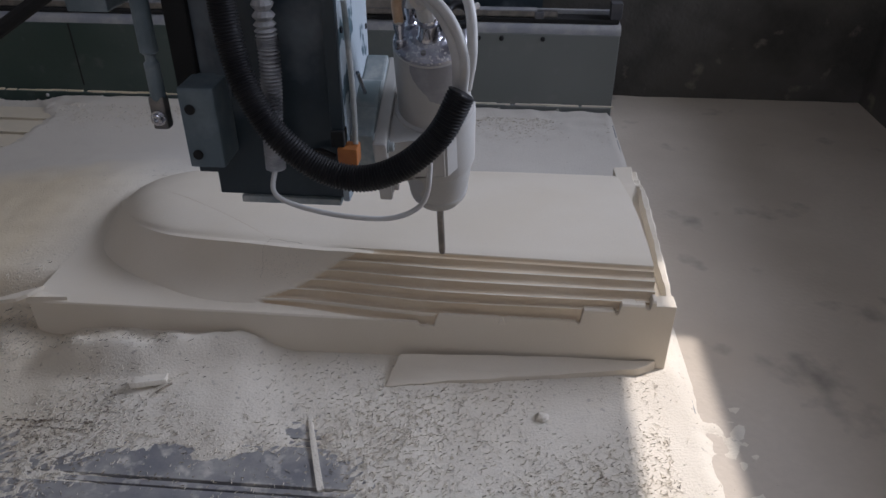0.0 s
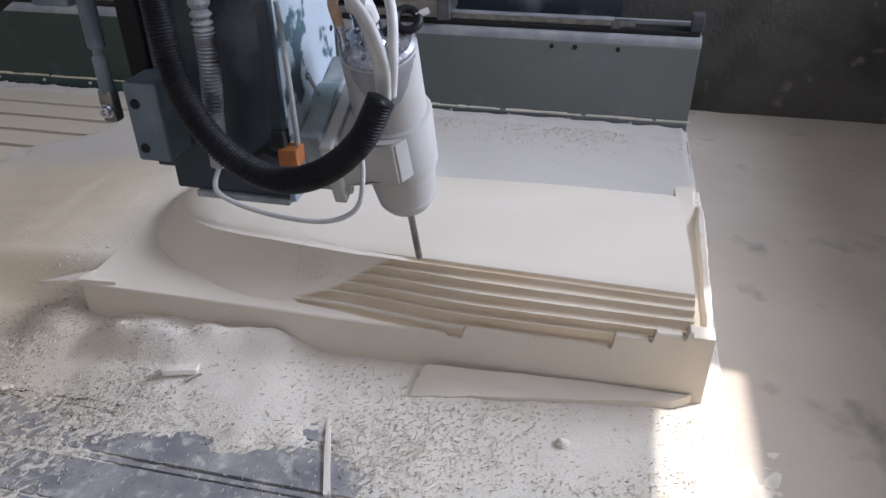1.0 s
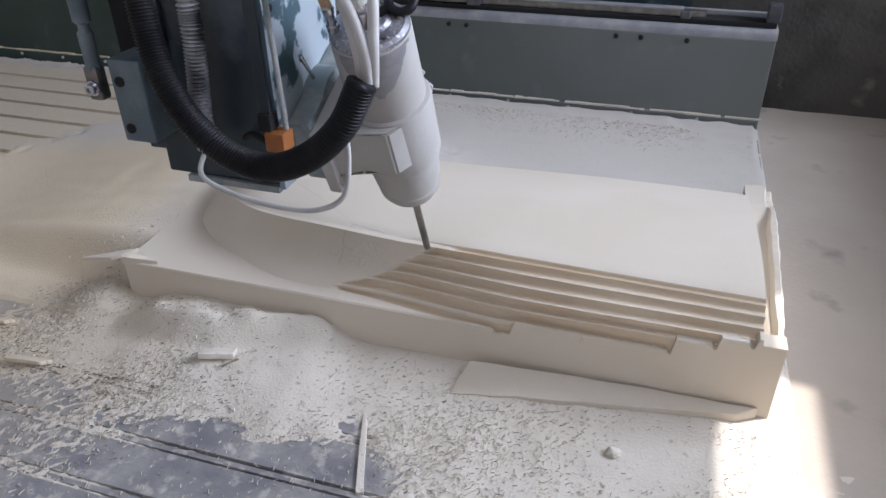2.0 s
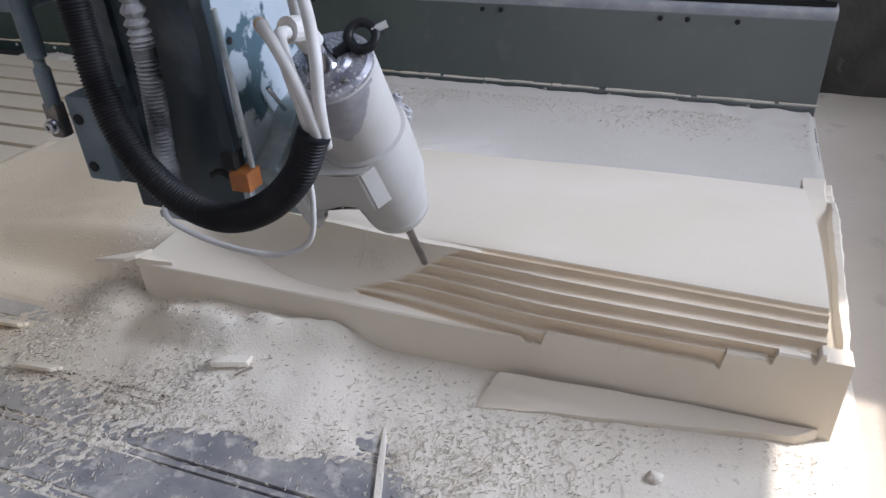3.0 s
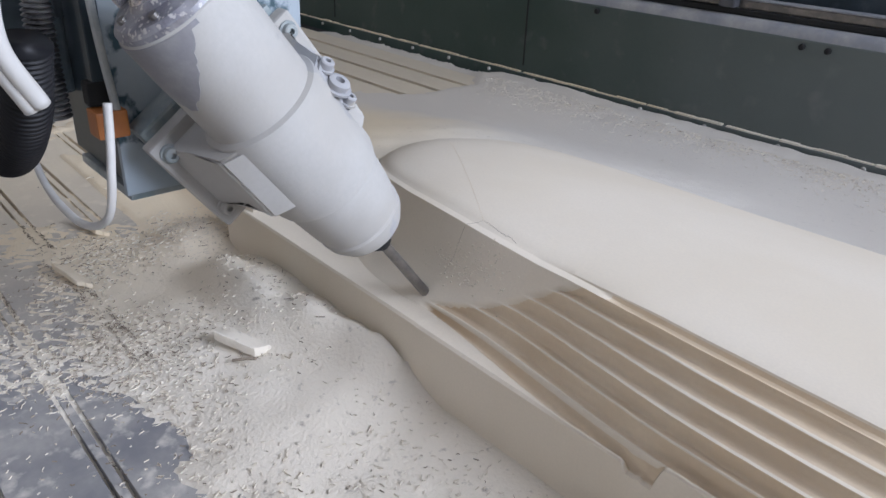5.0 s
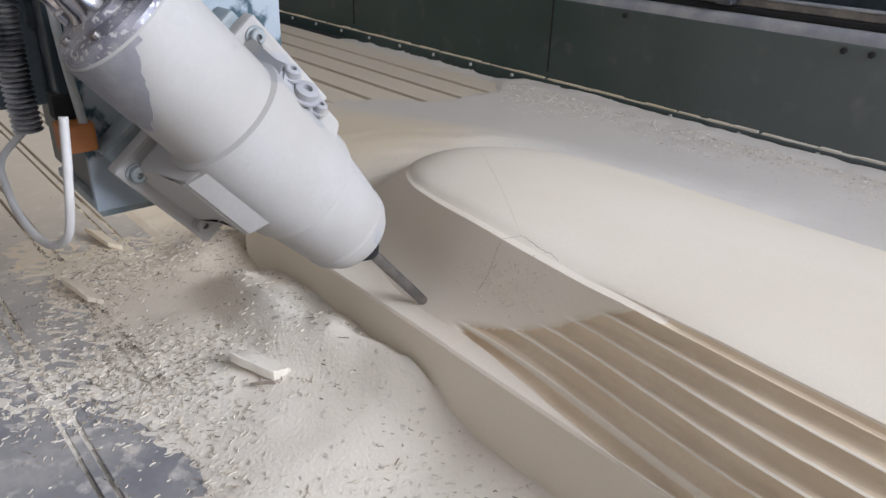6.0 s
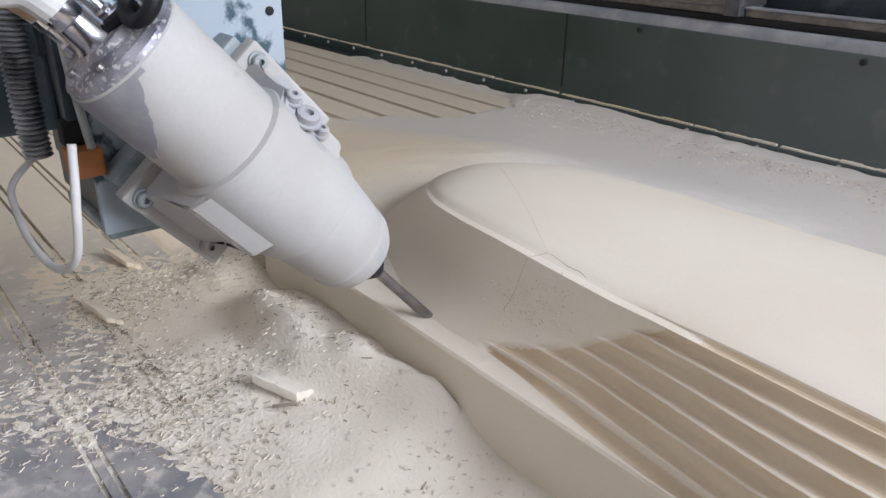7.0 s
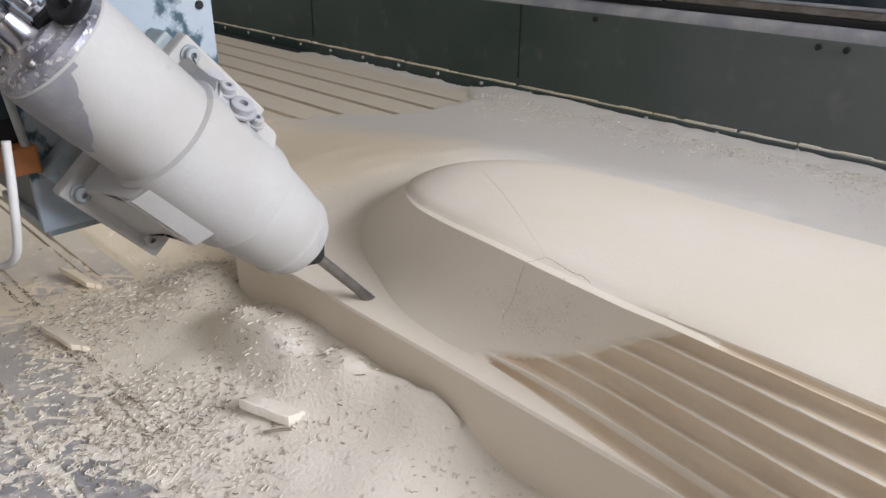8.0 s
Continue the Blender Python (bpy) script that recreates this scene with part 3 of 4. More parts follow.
def dust_height(x, y):
    n1 = noise.fractal((x * 2.2, y * 2.2, 0.3), 1.0, 2.0, 4)
    n2 = noise.noise((x * 13, y * 13, 5.0))
    n3 = noise.noise((x * 34, y * 34, 9.0))
    # bare stretches of the table on the left and in front
    left = smoothstep(-1.15, -1.75, x + 0.25 * n1) if y < 1.2 else smoothstep(-1.98, -2.3, x + 0.3 * n1 + 0.1 * n2)
    front = smoothstep(1.05, 0.80, y + 0.14 * n1 + 0.03 * n2) * smoothstep(0.0, -0.35, x) * (1 - 0.62 * smoothstep(-0.50, -0.80, x + 0.1 * n1)) * (1 - 0.72 * smoothstep(-0.75, -1.0, x + 0.1 * n2)) + 0.24 * smoothstep(1.12, 0.92, y) * smoothstep(-0.8, -1.15, x)
    bare = min(max(left, front), 1.0)
    h = 0.0050 + 0.0050 * n1 - 0.030 * bare
    rough = (1 - bare) * (1 - smoothstep(1.28, 1.34, y)) * (1 - smoothstep(0.6, 0.7, x))
    h += 0.0085 * noise.noise((x * 75, y * 75, 3.0)) * smoothstep(0.02, 0.15, bare)
    h += rough * (0.0030 * n2 + 0.0014 * n3 + 0.002) + bare * 0.0015 * (n2 + n3)
    # heap along the block's face
    along = smoothstep(-1.06, -0.90, x) * (1 - smoothstep(-0.50, -0.36, x))
    foot = 1.165 + 0.10 * smoothstep(-0.80, -0.42, x) + 0.02 * noise.noise((x * 9, 1, 1))
    h += 0.062 * along * smoothstep(foot - 0.03, foot + 0.05, y) * (1 - 0.45 * smoothstep(foot + 0.04, 1.30, y)) * (1.0 + 0.25 * n2) if y < 1.34 else 0
    h += 0.018 * along * smoothstep(0.95, 1.15, y) * (1 if y < 1.34 else 0)
    # heaps at the block's left end and along the beam
    h += 0.055 * math.exp(-((x + 1.14) / 0.10) ** 2 - ((y - 1.28) / 0.11) ** 2)
    # drift level with the ledge, round the bow and on behind it
    back = smoothstep(1.80, 2.02, y)
    end = -1.02 + 0.22 * back
    h += (0.128 + 0.003 * n2) * smoothstep(-2.15, -1.085, x) * (1 - smoothstep(end - 0.03, end + 0.03 + 0.55 * back, x + 0.05 * n2 + 0.03 * n3)) * smoothstep(1.33, 1.46, y) * (1 - smoothstep(1.95, 2.75, y))
    h += (0.012 + 0.008 * n2) * smoothstep(2.62, 3.0, y) * (1 if x < 0.62 else 0)
    # smooth drift in front of the grooved part
    h += 0.010 * smoothstep(-0.5, -0.2, x) * smoothstep(1.15, 1.30, y) * (1 if y < 1.35 and x < 0.6 else 0)
    if x > 0.61:
        h = h * (1 - smoothstep(0.61, 0.66, x)) - 0.012 * smoothstep(0.61, 0.66, x)
        h += (0.006 + 0.016 * n2 + 0.012 * n3) * smoothstep(0.60, 0.68, x) * (1 - smoothstep(0.72, 0.98, x + 0.25 * n1)) * (1 - smoothstep(1.05, 1.40, y))
    return h


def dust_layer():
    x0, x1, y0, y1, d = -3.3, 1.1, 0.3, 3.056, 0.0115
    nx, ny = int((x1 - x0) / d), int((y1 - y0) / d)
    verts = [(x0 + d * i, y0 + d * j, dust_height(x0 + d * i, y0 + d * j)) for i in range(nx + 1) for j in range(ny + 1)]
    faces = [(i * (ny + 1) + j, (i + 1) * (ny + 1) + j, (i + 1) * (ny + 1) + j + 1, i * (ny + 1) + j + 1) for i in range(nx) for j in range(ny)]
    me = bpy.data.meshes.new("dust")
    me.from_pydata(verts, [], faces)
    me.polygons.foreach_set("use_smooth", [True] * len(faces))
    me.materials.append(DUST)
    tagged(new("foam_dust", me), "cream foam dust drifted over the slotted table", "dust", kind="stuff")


def chips():
    """Curled shavings strewn over the dust."""
    rnd = random.Random(8)
    # the dark chips mostly stand in for shadowed gaps between shavings
    for name, material, count, label in (("foam_chips", CHIP, 13000, "pale curled foam shavings strewn over the dust"), ("dark_chips", CHIP_DARK, 2300, "dark crumbs and chips standing in for shaded gaps and slot lines")):
        verts, faces = [], []
        made = 0
        while made < count:
            r = rnd.random()
            if r < 0.62:
                x, y = rnd.uniform(-1.25, 0.55), rnd.triangular(0.45, 1.30, 1.05)
            elif r < 0.72:
                x, y = rnd.gauss(-1.18, 0.13), rnd.gauss(1.22, 0.10)
            elif r < 0.90:
                x, y = rnd.uniform(-1.9, 0.6), 2.95 - abs(rnd.gauss(0, 0.10))
            else:
                x, y = rnd.uniform(-1.7, 1.0), rnd.uniform(0.4, 1.29)
            if rnd.random() < 0.06:
                x, y = rnd.gauss(0.90, 0.07), rnd.uniform(0.5, 1.35)
            if material is CHIP_DARK and rnd.random() < 0.6:
                x, y = rnd.gauss(-0.95, 0.28), rnd.gauss(1.02, 0.12)
            # some lie in rows that draw the dark dashes of the slots
            along = material is CHIP_DARK and rnd.random() < 0.35
            if along:
                line = rnd.choice((0.725, 0.862, 0.862, 0.998))
                x, y = rnd.uniform(-1.7, -0.25 if line < 0.9 else -0.75), line + rnd.choice((-0.010, 0.010)) + rnd.gauss(0, 0.0025)
                if noise.noise((x * 6, line * 31, 4)) < 0.0:
                    continue
            if -1.08 < x < 0.61 and 1.29 < y < 2.14:
                continue
            if not along and noise.noise((x * 3.1, y * 3.1, 7)) < rnd.uniform(-0.5, 0.35):
                continue
            z = dust_height(x, y) + 0.0015
            bare = z < -0.002 and x < 0.63
            if bare:
                z = 0.0005
                if rnd.random() < 0.84:
                    continue
            L, w, a = rnd.uniform(0.0016, 0.0052) * (1.6 if rnd.random() < 0.12 else 1), rnd.uniform(0.0003, 0.0008), rnd.gauss(0, 0.15) if along else rnd.uniform(0, math.pi)
            lift, bend = rnd.uniform(0.0, 0.0018), rnd.uniform(-0.002, 0.002)
            c, s = math.cos(a), math.sin(a)
            k = len(verts)
            for f in (-1, 0, 1):
                px, py = L * f, bend * (1 - f * f)
                zz = z + (lift if f == 1 else 0.3 * lift if f == 0 else 0)
                for e in (-1, 1):
                    verts.append((x + c * px - s * (py + e * w), y + s * px + c * (py + e * w), zz + 0.0006 * e))
                verts.append((x + c * px - s * py, y + s * px + c * py, zz + 0.0011))
            for f in (0, 3):
                faces += [(k + f, k + f + 3, k + f + 5, k + f + 2), (k + f + 2, k + f + 5, k + f + 4, k + f + 1)]
            made += 1
        me = bpy.data.meshes.new(name)
        me.from_pydata(verts, [], faces)
        me.materials.append(material)
        tagged(new(name, me), label, "shavings", kind="stuff")


def offcut(name, corners, height, label, material=FOAM, tilt=0.0, category="foam offcut", base=0.0):
    """A flat foam piece with an uneven outline, from its corners on the table."""
    bm = bmesh.new()
    rnd = random.Random(len(label))
    if base:
        base = dust_height(sum(c[0] for c in corners) / len(corners), sum(c[1] for c in corners) / len(corners)) + base
    pts = []
    n = len(corners)
    for i in range(n):
        a, b = Vector(corners[i]), Vector(corners[(i + 1) % n])
        for k in range(6):
            p = a.lerp(b, k / 6)
            pts.append(p + Vector((rnd.gauss(0, 0.0012), rnd.gauss(0, 0.0012))))
    cx = sum((p for p in pts), Vector((0, 0))) / len(pts)
    rings = []
    for inset, z in ((0.0, base - 0.004), (0.0, base + height * 0.75), (0.0012, base + height * 0.95), (0.0035, base + height)):
        rings.append([bm.verts.new((p.x + (cx - p).normalized().x * inset, p.y + (cx - p).normalized().y * inset, z + tilt * (p.y - cx.y) * (z > base or base > 0) + 0.001 * noise.noise((p.x * 30, p.y * 30, 0)))) for p in pts])
    for a, b in zip(rings, rings[1:]):
        for k in range(len(pts)):
            bm.faces.new((a[k], a[(k + 1) % len(pts)], b[(k + 1) % len(pts)], b[k]))
    bm.faces.new(rings[-1])
    bm.faces.new(rings[0][::-1])
    bmesh.ops.recalc_face_normals(bm, faces=bm.faces[:])
    return tagged(part(name, bm, material, smooth=40), label, category)


def offcuts():
    offcut("foam_board", [(-0.126, 1.186), (0.06, 1.214), (0.30, 1.244), (0.50, 1.270), (0.548, 1.296), (0.2, 1.292), (-0.098, 1.278)], 0.034, "dusty cream foam board lying against the block", tilt=0.32)
    offcut("foam_offcut", [(-1.425, 1.085), (-1.335, 1.100), (-1.325, 1.130), (-1.415, 1.118)], 0.007, "small flat foam offcut in the dust", tilt=-0.45, base=0.010, material=DUST)
    offcut("foam_offcut", [(-1.205, 0.975), (-1.115, 0.990), (-1.105, 1.020), (-1.195, 1.008)], 0.007, "small flat foam offcut in the dust", tilt=-0.45, base=0.010, material=DUST)
    offcut("foam_offcut", [(-0.725, 1.095), (-0.655, 1.130), (-0.665, 1.168), (-0.738, 1.136)], 0.012, "tilted foam chip half buried in shavings", tilt=-0.35, base=0.007, material=DUST)
    for x, y, r, label in ((0.262, 1.112, 0.015, "torn grey foam lump among the shavings"),):
        bm = bmesh.new()
        bmesh.ops.create_icosphere(bm, subdivisions=3, radius=r)
        for v in bm.verts:
            n = v.co.normalized()
            v.co *= 1.0 + 0.55 * noise.noise(n * 1.6 + Vector((x * 50, 0, 0))) + 0.2 * noise.noise(n * 5)
            v.co.z *= 0.6
        bm.transform(pose(x, y, dust_height(x, y) + 0.25 * r, 0, 0, 35))
        tagged(part("foam_lump", bm, DUST, smooth=50), label, "foam lump")
    offcut("foam_strip", [(-0.222, 0.865), (-0.206, 0.868), (-0.336, 1.232), (-0.346, 1.229)], 0.006, "thin dusty strip lying across the table", material=DUST)
    tagged(part("twig", bm_tube([(-0.668, 1.098, 0.030), (-0.652, 1.112, 0.036), (-0.636, 1.124, 0.040)], 0.0028, 8, 10), CHIP_DARK), "short dark curled sliver beside a foam chip", "sliver")
    offcut("foam_strip", [(0.16, 1.12), (0.44, 1.155), (0.44, 1.163), (0.16, 1.130)], 0.006, "thin foam strip in the shavings", material=DUST)
    offcut("foam_strip", [(-2.30, 1.70), (-2.10, 1.76), (-2.10, 1.775), (-2.30, 1.716)], 0.010, "thin pale foam strip on the slotted table", material=FOAM_RAW)


# ---------------------------------------------------------------- milling head
def bolt_head(parent, at, turn, r=0.010, material=WHITE, name="bolt"):
    m = pose(*at, *turn)
    bm = bm_lathe([(r * 1.35, 0), (r * 1.35, 0.003), (r, 0.003), (r, 0.011), (r * 0.8, 0.0125), (r * 0.42, 0.0125), (r * 0.42, 0.006)], 18, m=m)
    return part(name, bm, material, parent, smooth=35)


def milling_head():
    head = thing("milling_head", "dusty blue-grey milling head with tilted white spindle and hoses", "milling machine")
    # upright arm
    part("arm", bm_box(-0.388, -0.142, -0.100, 0.150, -0.020, 1.45, 0.004), TEAL, head, "dark blue-grey painted steel arm")
    part("side_plate", bm_box(-0.142, -0.130, -0.118, 0.156, -0.018, 1.45, 0.002), DUSTED, head, "pale dusty plate with flaked paint")
    part("edge_plate", bm_box(-0.150, -0.128, -0.138, -0.118, 0.105, 1.45, 0.002), TEAL, head)
    part("foot_plate", bm_box(-0.345, -0.150, -0.108, 0.13, -0.034, -0.020, 0.003), BRACKET, head)
    part("step_plate", bm_box(-0.425, -0.388, -0.095, 0.10, 0.022, 0.10, 0.003), TEAL, head)
    part("left_rail", bm_box(-0.430, -0.388, -0.110, 0.10, 0.10, 1.45, 0.004), DARK, head)
    part("left_rail", bm_box(-0.355, -0.330, -0.112, -0.100, 0.18, 1.45, 0.002), TEAL, head)
    # bearing block with the damper
    brk = part("bearing_block", bm_box(-0.400, -0.336, -0.182, -0.100, 0.074, 0.222, 0.006), PAINT, head, "pale blue-grey bearing block")
    for z in (0.184, 0.100):
        part("hole", bm_lathe([(0.009, 0), (0.009, 0.003), (0.006, 0.004)], 16, m=pose(-0.381, -0.182, z, 90, 0, 0)), DARK, brk)
    damper = part("damper", bm_lathe([(0.010, 0.0), (0.013, 0.01), (0.013, 0.07), (0.009, 0.075), (0.009, 0.085), (0.015, 0.09), (0.015, 0.45), (0.015, 0.85)], 20, m=pose(-0.437, -0.172, 0.19, 0, 0.5, 0)), PAINT, head, "grey gas damper")
    part("eye", bm_box(-0.452, -0.424, -0.184, -0.160, 0.145, 0.205, 0.006), STEELDARK, damper)
    bolt_head(damper, (-0.438, -0.184, 0.168), (90, 0, 0), 0.010, CHROME)
    part("side_housing", bm_box(-0.605, -0.530, -0.10, 0.02, 0.322, 0.60, 0.005), PAINT, head)
    part("stay_bar", bm_tube([(-0.86, -0.10, 0.215), (-0.60, -0.09, 0.372)], 0.013, 12, 8), DARK, head)
    # orange terminal and clip
    term = part("terminal", bm_box(-0.140, -0.104, -0.148, -0.110, 0.070, 0.104, 0.003), BRASS, head, "orange plastic terminal block")
    part("clip", bm_box(-0.150, -0.126, -0.146, -0.116, 0.106, 0.136, 0.003), DARK, term)
    part("lever", bm_tube([(-0.20, -0.115, 0.075), (-0.18, -0.118, 0.085), (-0.15, -0.120, 0.075)], 0.006, 8, 12), DARK, term)
    # paint-flaked edge and screws on the plate
    for y, z in ((0.137, 0.244), (0.137, 0.42), (-0.09, 0.30), (0.02, 0.40)):
        part("screw", bm_lathe([(0.006, 0), (0.006, 0.002), (0.003, 0.003)], 12, m=pose(-0.130, y, z, 0, 90, 0)), DARK, head)
    part("pin", bm_tube([(-0.118, -0.03, 0.205), (-0.112, 0.0, 0.155)], 0.004, 8, 6), CHROME, head)
    part("grey_lead", bm_tube([(-0.112, -0.135, 0.36), (-0.108, -0.13, 0.20), (-0.112, -0.118, 0.08)], 0.005, 10, 24), BRACKET, head, "dusty grey lead")
    # spiral-wound hose in front of the arm
    part("spiral_hose", bm_tube([(-0.245, -0.150, 0.75), (-0.242, -0.150, 0.36), (-0.240, -0.152, 0.28), (-0.243, -0.155, 0.21), (-0.250, -0.155, 0.14), (-0.254, -0.152, 0.066)], 0.0155, 14, 60, 0.0035, 0.0125), SPIRAL, head, "dusty white spiral hose")
    part("cord", bm_tube([(-0.254, -0.152, 0.070), (-0.250, -0.19, 0.035), (-0.205, -0.20, 0.014), (-0.12, -0.205, 0.0), (-0.035, -0.200, -0.002), (0.018, -0.188, 0.025), (0.030, -0.180, 0.09), (0.024, -0.172, 0.15)], 0.0047, 12, 90), TUBE, head, "dusty white cord", smooth=60)
    return head


HEAD = milling_head()


def spindle():
    """The spindle, upright about its tilt axis; it is tilted by its keys."""
    ax = (0.018, 0.078)
    body = [(0.0, 0.252), (0.067, 0.252), (0.0705, 0.248), (0.0715, 0.102), (0.078, 0.099), (0.081, 0.092), (0.080, -0.036), (0.077, -0.046), (0.0, -0.046)]
    sp = part("spindle", bm_lathe(body, 56, ax), MOTOR, HEAD, "white dust-caked spindle motor", smooth=30)
    part("nose", bm_lathe([(0.0, -0.044), (0.073, -0.044), (0.073, -0.054), (0.067, -0.112), (0.063, -0.130), (0.065, -0.134), (0.063, -0.146), (0.054, -0.163), (0.040, -0.171), (0.018, -0.174), (0.0, -0.174)], 48, ax), WHITE, sp, smooth=30)
    part("collet_nut", bm_lathe([(0.0, -0.168), (0.026, -0.168), (0.027, -0.180), (0.025, -0.194), (0.019, -0.202), (0.012, -0.212), (0.0, -0.212)], 24, ax), DARK, sp, smooth=35)
    part("cutter", bm_lathe([(0.0, -0.19), (0.0082, -0.192), (0.0082, -0.378), (0.0070, -0.386), (0.004, -0.390), (0.0, -0.391)], 20, ax), STEELDARK, sp, "grey steel milling cutter", smooth=35)
    # clamp housing: cheeks and ribs that run down to the mounting plate
    bm = bmesh.new()
    out = [(-0.066, -0.036), (-0.020, -0.016), (0.046, -0.013), (0.088, 0.043), (0.097, 0.078), (0.088, 0.113), (0.046, 0.166), (-0.020, 0.170), (-0.066, 0.192)]
    lo = [bm.verts.new((x, y, -0.014)) for x, y in out]
    hi = [bm.verts.new((x, y, 0.096)) for x, y in out]
    for k in range(len(out)):
        bm.faces.new((lo[k], lo[(k + 1) % len(out)], hi[(k + 1) % len(out)], hi[k]))
    bm.faces.new(lo[::-1])
    bm.faces.new(hi)
    bmesh.ops.bevel(bm, geom=bm.edges[:], offset=0.004, segments=2, affect="EDGES")
    bmesh.ops.recalc_face_normals(bm, faces=bm.faces[:])
    part("clamp", bm, WHITE, sp, smooth=40)
    part("mount_flange", bm_box(-0.088, -0.062, -0.050, 0.206, -0.045, 0.112, 0.005), WHITE, sp)
    part("mount_bracket", bm_box(-0.130, -0.086, -0.040, 0.196, -0.020, 0.125, 0.005), BRACKET, sp, "grey-green cast bracket")
    part("swivel", bm_lathe([(0.0, -0.13), (0.085, -0.13), (0.085, -0.088), (0.0, -0.088)], 40, m=pose(0, 0.078, 0.05) @ pose(0, 0, 0, 0, 90, 0)), BRACKET, sp, smooth=35)
    for y in (-0.033, 0.188):
        for z in (0.092, -0.018):
            bolt_head(sp, (-0.062, y, z), (0, 90, 0), 0.0095, WHITE if z < 0 else BRACKET)
    bolt_head(sp, (0.060, 0.152, 0.058), (-55, 0, -40), 0.014)
    bolt_head(sp, (0.050, 0.158, 0.082), (-55, 0, -40), 0.009)
    bolt_head(sp, (0.058, 0.152, 0.030), (-55, 0, -40), 0.008)
    # ragged patch near the cap where the dust has come off
    bm = bmesh.new()
    rows = []
    for i in range(41):
        a = -118 + 110 * i / 40
        f = 1 - abs((a + 70) / 55) ** 1.6
        low = 0.246 - max(0.004, 0.085 * f + 0.014 * noise.noise((a * 0.13, 1, 0)) + 0.007 * noise.noise((a * 0.5, 4, 0)))
        c, d = math.cos(radians(a)), math.sin(radians(a))
        rows.append([bm.verts.new((ax[0] + r * c, ax[1] + r * d, z)) for r, z in ((0.0690, 0.247), (0.0716, 0.247), (0.0722, low), (0.0690, low))])
    for p, q in zip(rows, rows[1:]):
        for k in range(4):
            bm.faces.new((p[k], q[k], q[(k + 1) % 4], p[(k + 1) % 4]))
    bm.faces.new(rows[0])
    bm.faces.new(rows[-1])
    bmesh.ops.recalc_face_normals(bm, faces=bm.faces[:])
    part("bare_patch", bm, BARE, sp, "bare grey metal where dust has come off", smooth=40)
    # end cap
    cap = part("end_cap", bm_lathe([(0.0, 0.250), (0.0690, 0.250), (0.0690, 0.256), (0.062, 0.262), (0.040, 0.266), (0.034, 0.272), (0.0, 0.272)], 48, ax), CAP, sp, "bright metal end cap under dust", smooth=30)
    for k in range(6):
        a = math.radians(60 * k + 20)
        part("screw", bm_lathe([(0.005, 0.258), (0.005, 0.268), (0.003, 0.268)], 10, (ax[0] + 0.052 * math.cos(a), ax[1] + 0.052 * math.sin(a))), STEELDARK, cap)
    # cable gland on the cap
    part("gland", bm_lathe([(0.022, 0.265), (0.024, 0.272), (0.020, 0.278), (0.018, 0.30), (0.019, 0.302), (0.019, 0.316), (0.013, 0.320)], 24, (0.016, 0.066)), CHROME, sp, smooth=30)
    part("gland_boot", bm_tube([(0.016, 0.066, 0.312), (0.012, 0.060, 0.345), (0.008, 0.040, 0.365)], 0.019, 16, 16), TUBE, sp, "dusty white cable boot")
    # eyelet
    ring = bmesh.new()
    R, r = 0.021, 0.008
    tor = [[ring.verts.new((R * math.cos(u) + r * math.cos(v) * math.cos(u), R * math.sin(u) + r * math.cos(v) * math.sin(u), r * math.sin(v))) for v in [2 * math.pi * b / 12 for b in range(12)]] for u in [2 * math.pi * a / 24 for a in range(24)]]
    for a in range(24):
        for b in range(12):
            ring.faces.new((tor[a][b], tor[(a + 1) % 24][b], tor[(a + 1) % 24][(b + 1) % 12], tor[a][(b + 1) % 12]))
    ring.transform(pose(0.066, 0.118, 0.280, 20, 15, 0))
    part("lever_eye", ring, BLACK, sp, "black ring lever", smooth=60)
    part("lever_arm", bm_tube([(0.030, 0.085, 0.272), (0.050, 0.105, 0.276), (0.056, 0.110, 0.278)], 0.009, 10, 10), BLACK, sp)
    part("lever_pin", bm_tube([(0.080, 0.128, 0.282), (0.100, 0.142, 0.284)], 0.006, 8, 6), TUBE, sp)
    # elbow fittings
    for x, y in ((-0.034, 0.052), (-0.020, 0.098)):
        part("fitting", bm_lathe([(0.011, 0.255), (0.011, 0.275), (0.008, 0.278), (0.008, 0.296), (0.010, 0.298), (0.010, 0.310)], 12, (x, y)), CHROME, sp)
    # white tubes from the cap into the corrugated hose
    part("tube", bm_tube([(0.008, 0.040, 0.362), (0.022, 0.005, 0.388), (0.055, -0.045, 0.385), (0.076, -0.080, 0.345), (0.078, -0.097, 0.290)], 0.0095, 14, 50), TUBE, sp, "white cable", smooth=60)
    part("tube", bm_tube([(-0.034, 0.052, 0.305), (-0.030, 0.040, 0.370), (0.010, 0.000, 0.410), (0.060, -0.050, 0.400), (0.088, -0.085, 0.350), (0.086, -0.100, 0.290)], 0.0084, 14, 60), TUBE, sp, "white air tube", smooth=60)
    part("tube", bm_tube([(-0.020, 0.098, 0.305), (0.000, 0.095, 0.385), (0.050, 0.050, 0.420), (0.090, -0.020, 0.405), (0.100, -0.075, 0.355), (0.092, -0.092, 0.290)], 0.0084, 14, 60), TUBE, sp, "white air tube", smooth=60)
    part("tan_tube", bm_tube([(-0.034, 0.052, 0.312), (-0.032, 0.042, 0.360), (-0.012, 0.020, 0.395), (0.004, 0.006, 0.407)], 0.0092, 14, 30), TUBE_TAN, sp, "tan stained tube end", smooth=60)
    return sp


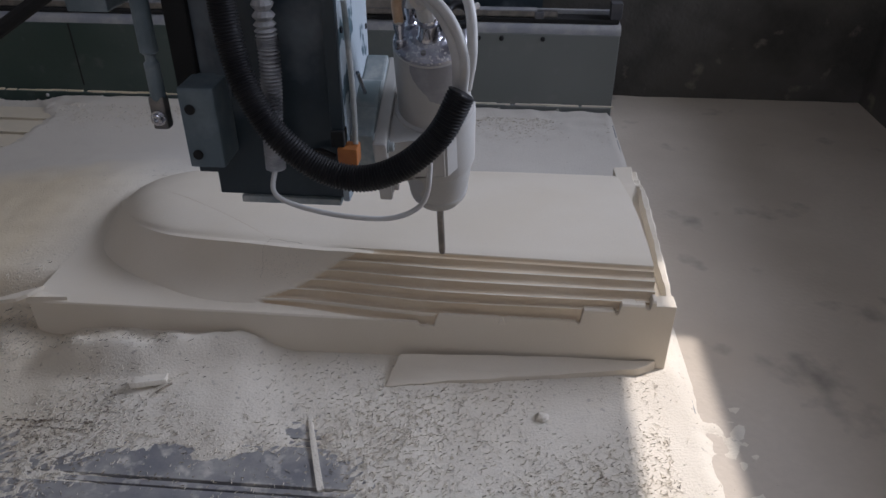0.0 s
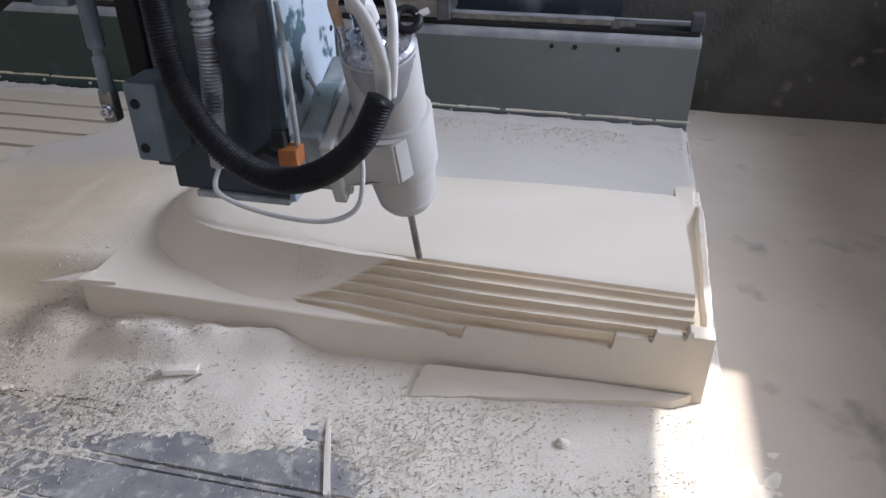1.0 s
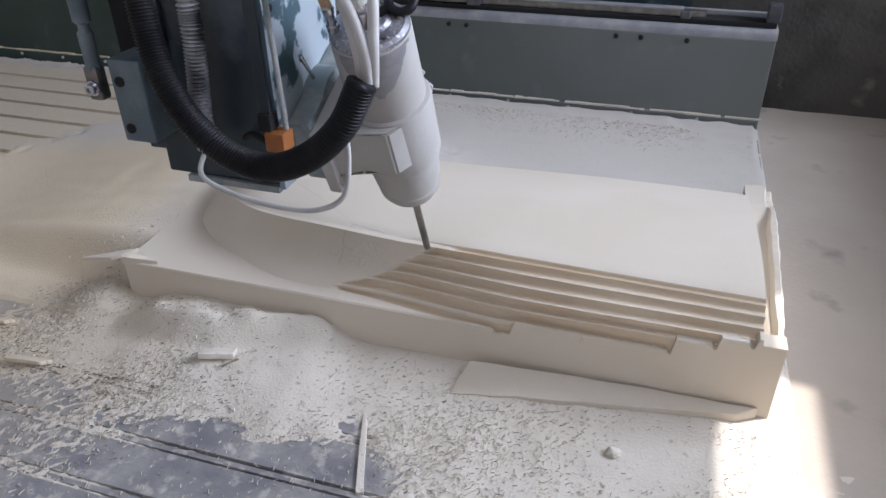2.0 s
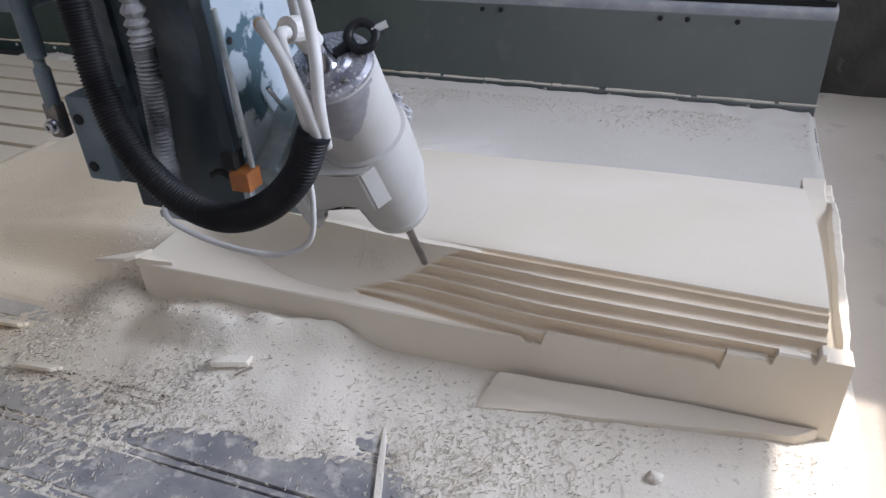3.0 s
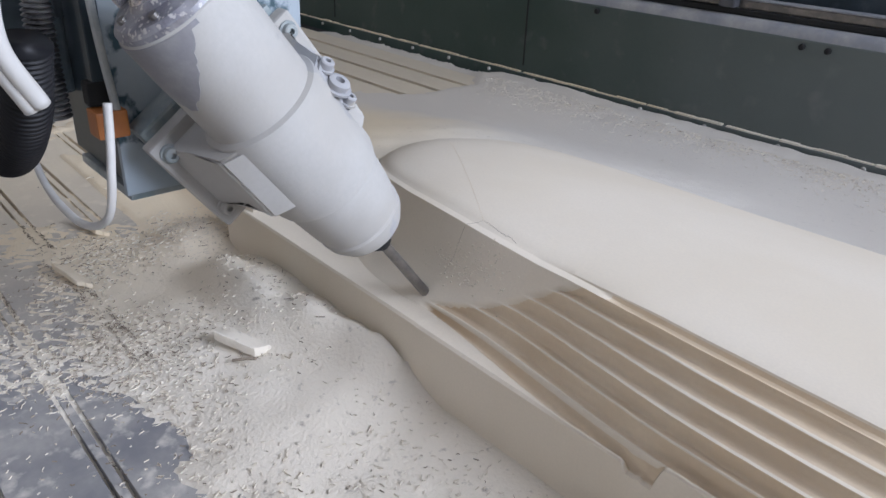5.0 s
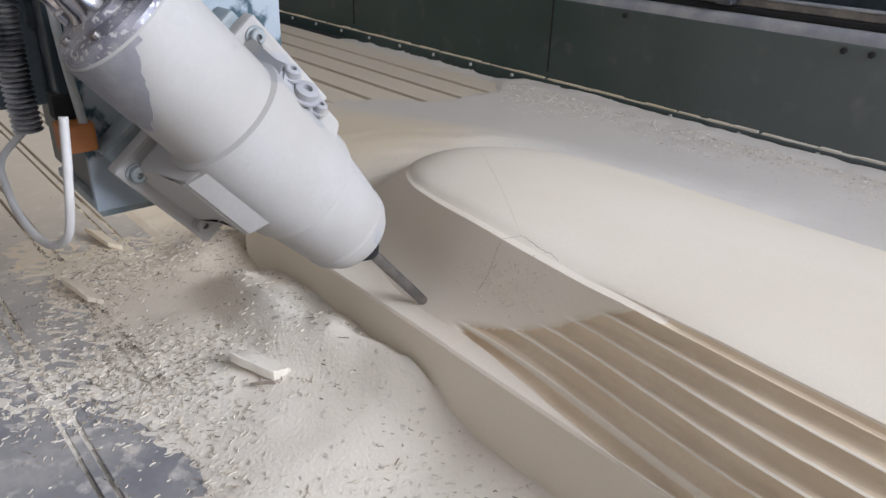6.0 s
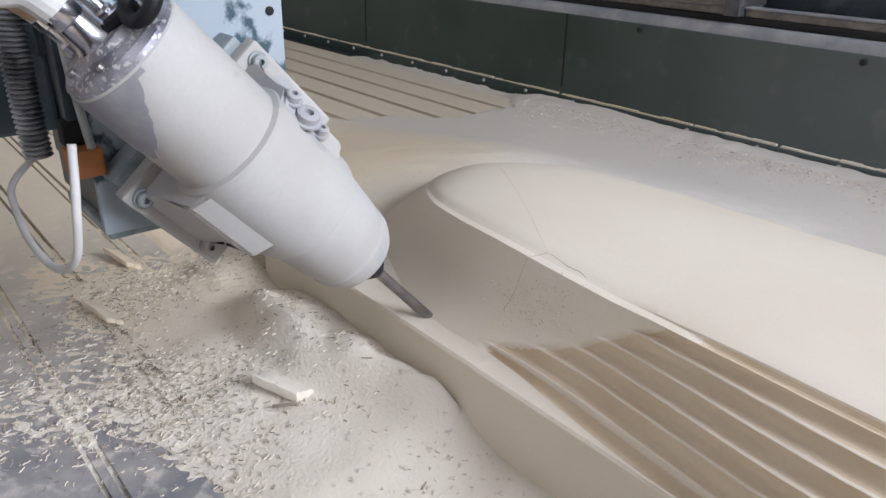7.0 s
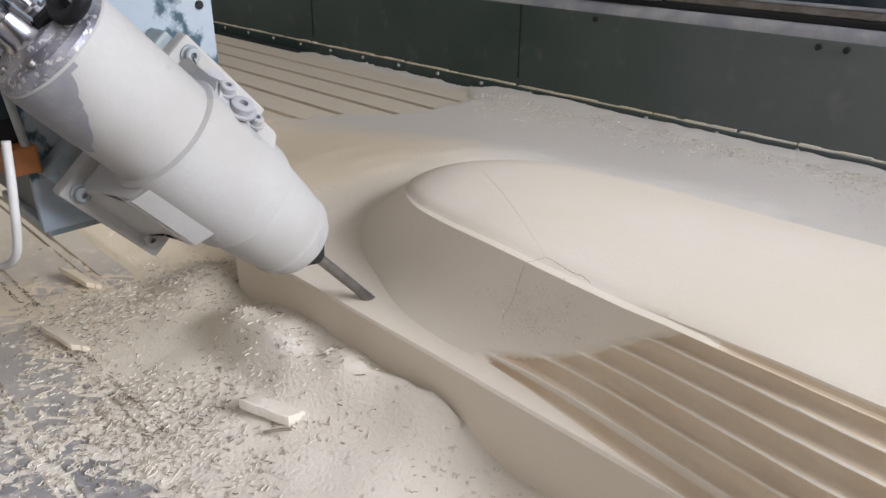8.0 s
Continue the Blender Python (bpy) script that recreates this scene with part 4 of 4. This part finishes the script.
SPINDLE = spindle()


def corrugated_hose():
    way = [(-0.290, -0.19, 0.85), (-0.298, -0.20, 0.55), (-0.296, -0.205, 0.40), (-0.290, -0.212, 0.33), (-0.276, -0.222, 0.26), (-0.248, -0.238, 0.20), (-0.206, -0.248, 0.145), (-0.145, -0.252, 0.100), (-0.075, -0.252, 0.086), (-0.005, -0.250, 0.112), (0.052, -0.245, 0.165), (0.086, -0.240, 0.232)]
    return part("corrugated_hose", bm_tube(way, 0.0212, 22, 60, 0.0022, 0.0075), BLACK, HEAD, "black corrugated cable hose", smooth=70)


HOSE = corrugated_hose()
offcuts()
chips()
dust_layer()
machine_table()


def motions():
    head = [(0.0, -0.016, 1.175, 0.619), (0.5, -0.072, 1.163, 0.624), (1.0, -0.152, 1.163, 0.624), (1.5, -0.209, 1.155, 0.620), (3.0, -0.317, 1.119, 0.531), (3.5, -0.360, 1.112, 0.488),
            (4.0, -0.400, 1.085, 0.473), (4.5, -0.455, 1.092, 0.418), (6.0, -0.580, 1.057, 0.360), (6.5, -0.590, 1.050, 0.349), (7.0, -0.618, 1.048, 0.346), (7.5, -0.687, 1.051, 0.345), (8.0, -0.743, 1.052, 0.345)]
    tilt = [(0.0, -10.0), (0.5, -9.7), (1.0, -9.4), (1.5, -8.8), (3.0, -2.0), (3.5, 0.2), (4.0, 2.5), (4.5, 4.3), (6.0, 9.8), (6.5, 10.5), (7.0, 10.6), (7.5, 10.5), (8.0, 10.4)]
    walk(HEAD, [(t, pose(x, y, z)) for t, x, y, z in head])
    walk(SPINDLE, [(t, pose(0, 0, 0, 31 + a)) for t, a in tilt])
    walk(HOSE, [(t, pose(-0.065 * smoothstep(4.5, 6.0, t), 0, 0, 0.28 * a)) for t, a in tilt])
    walk(CARRIAGE, [(t, pose(x, 3.08, 0)) for t, x in ((0.0, -0.30), (1.0, -0.428), (1.5, -0.50), (3.0, -0.66), (4.5, -0.86), (6.0, -1.09), (7.0, -1.12), (8.0, -1.26))])


motions()
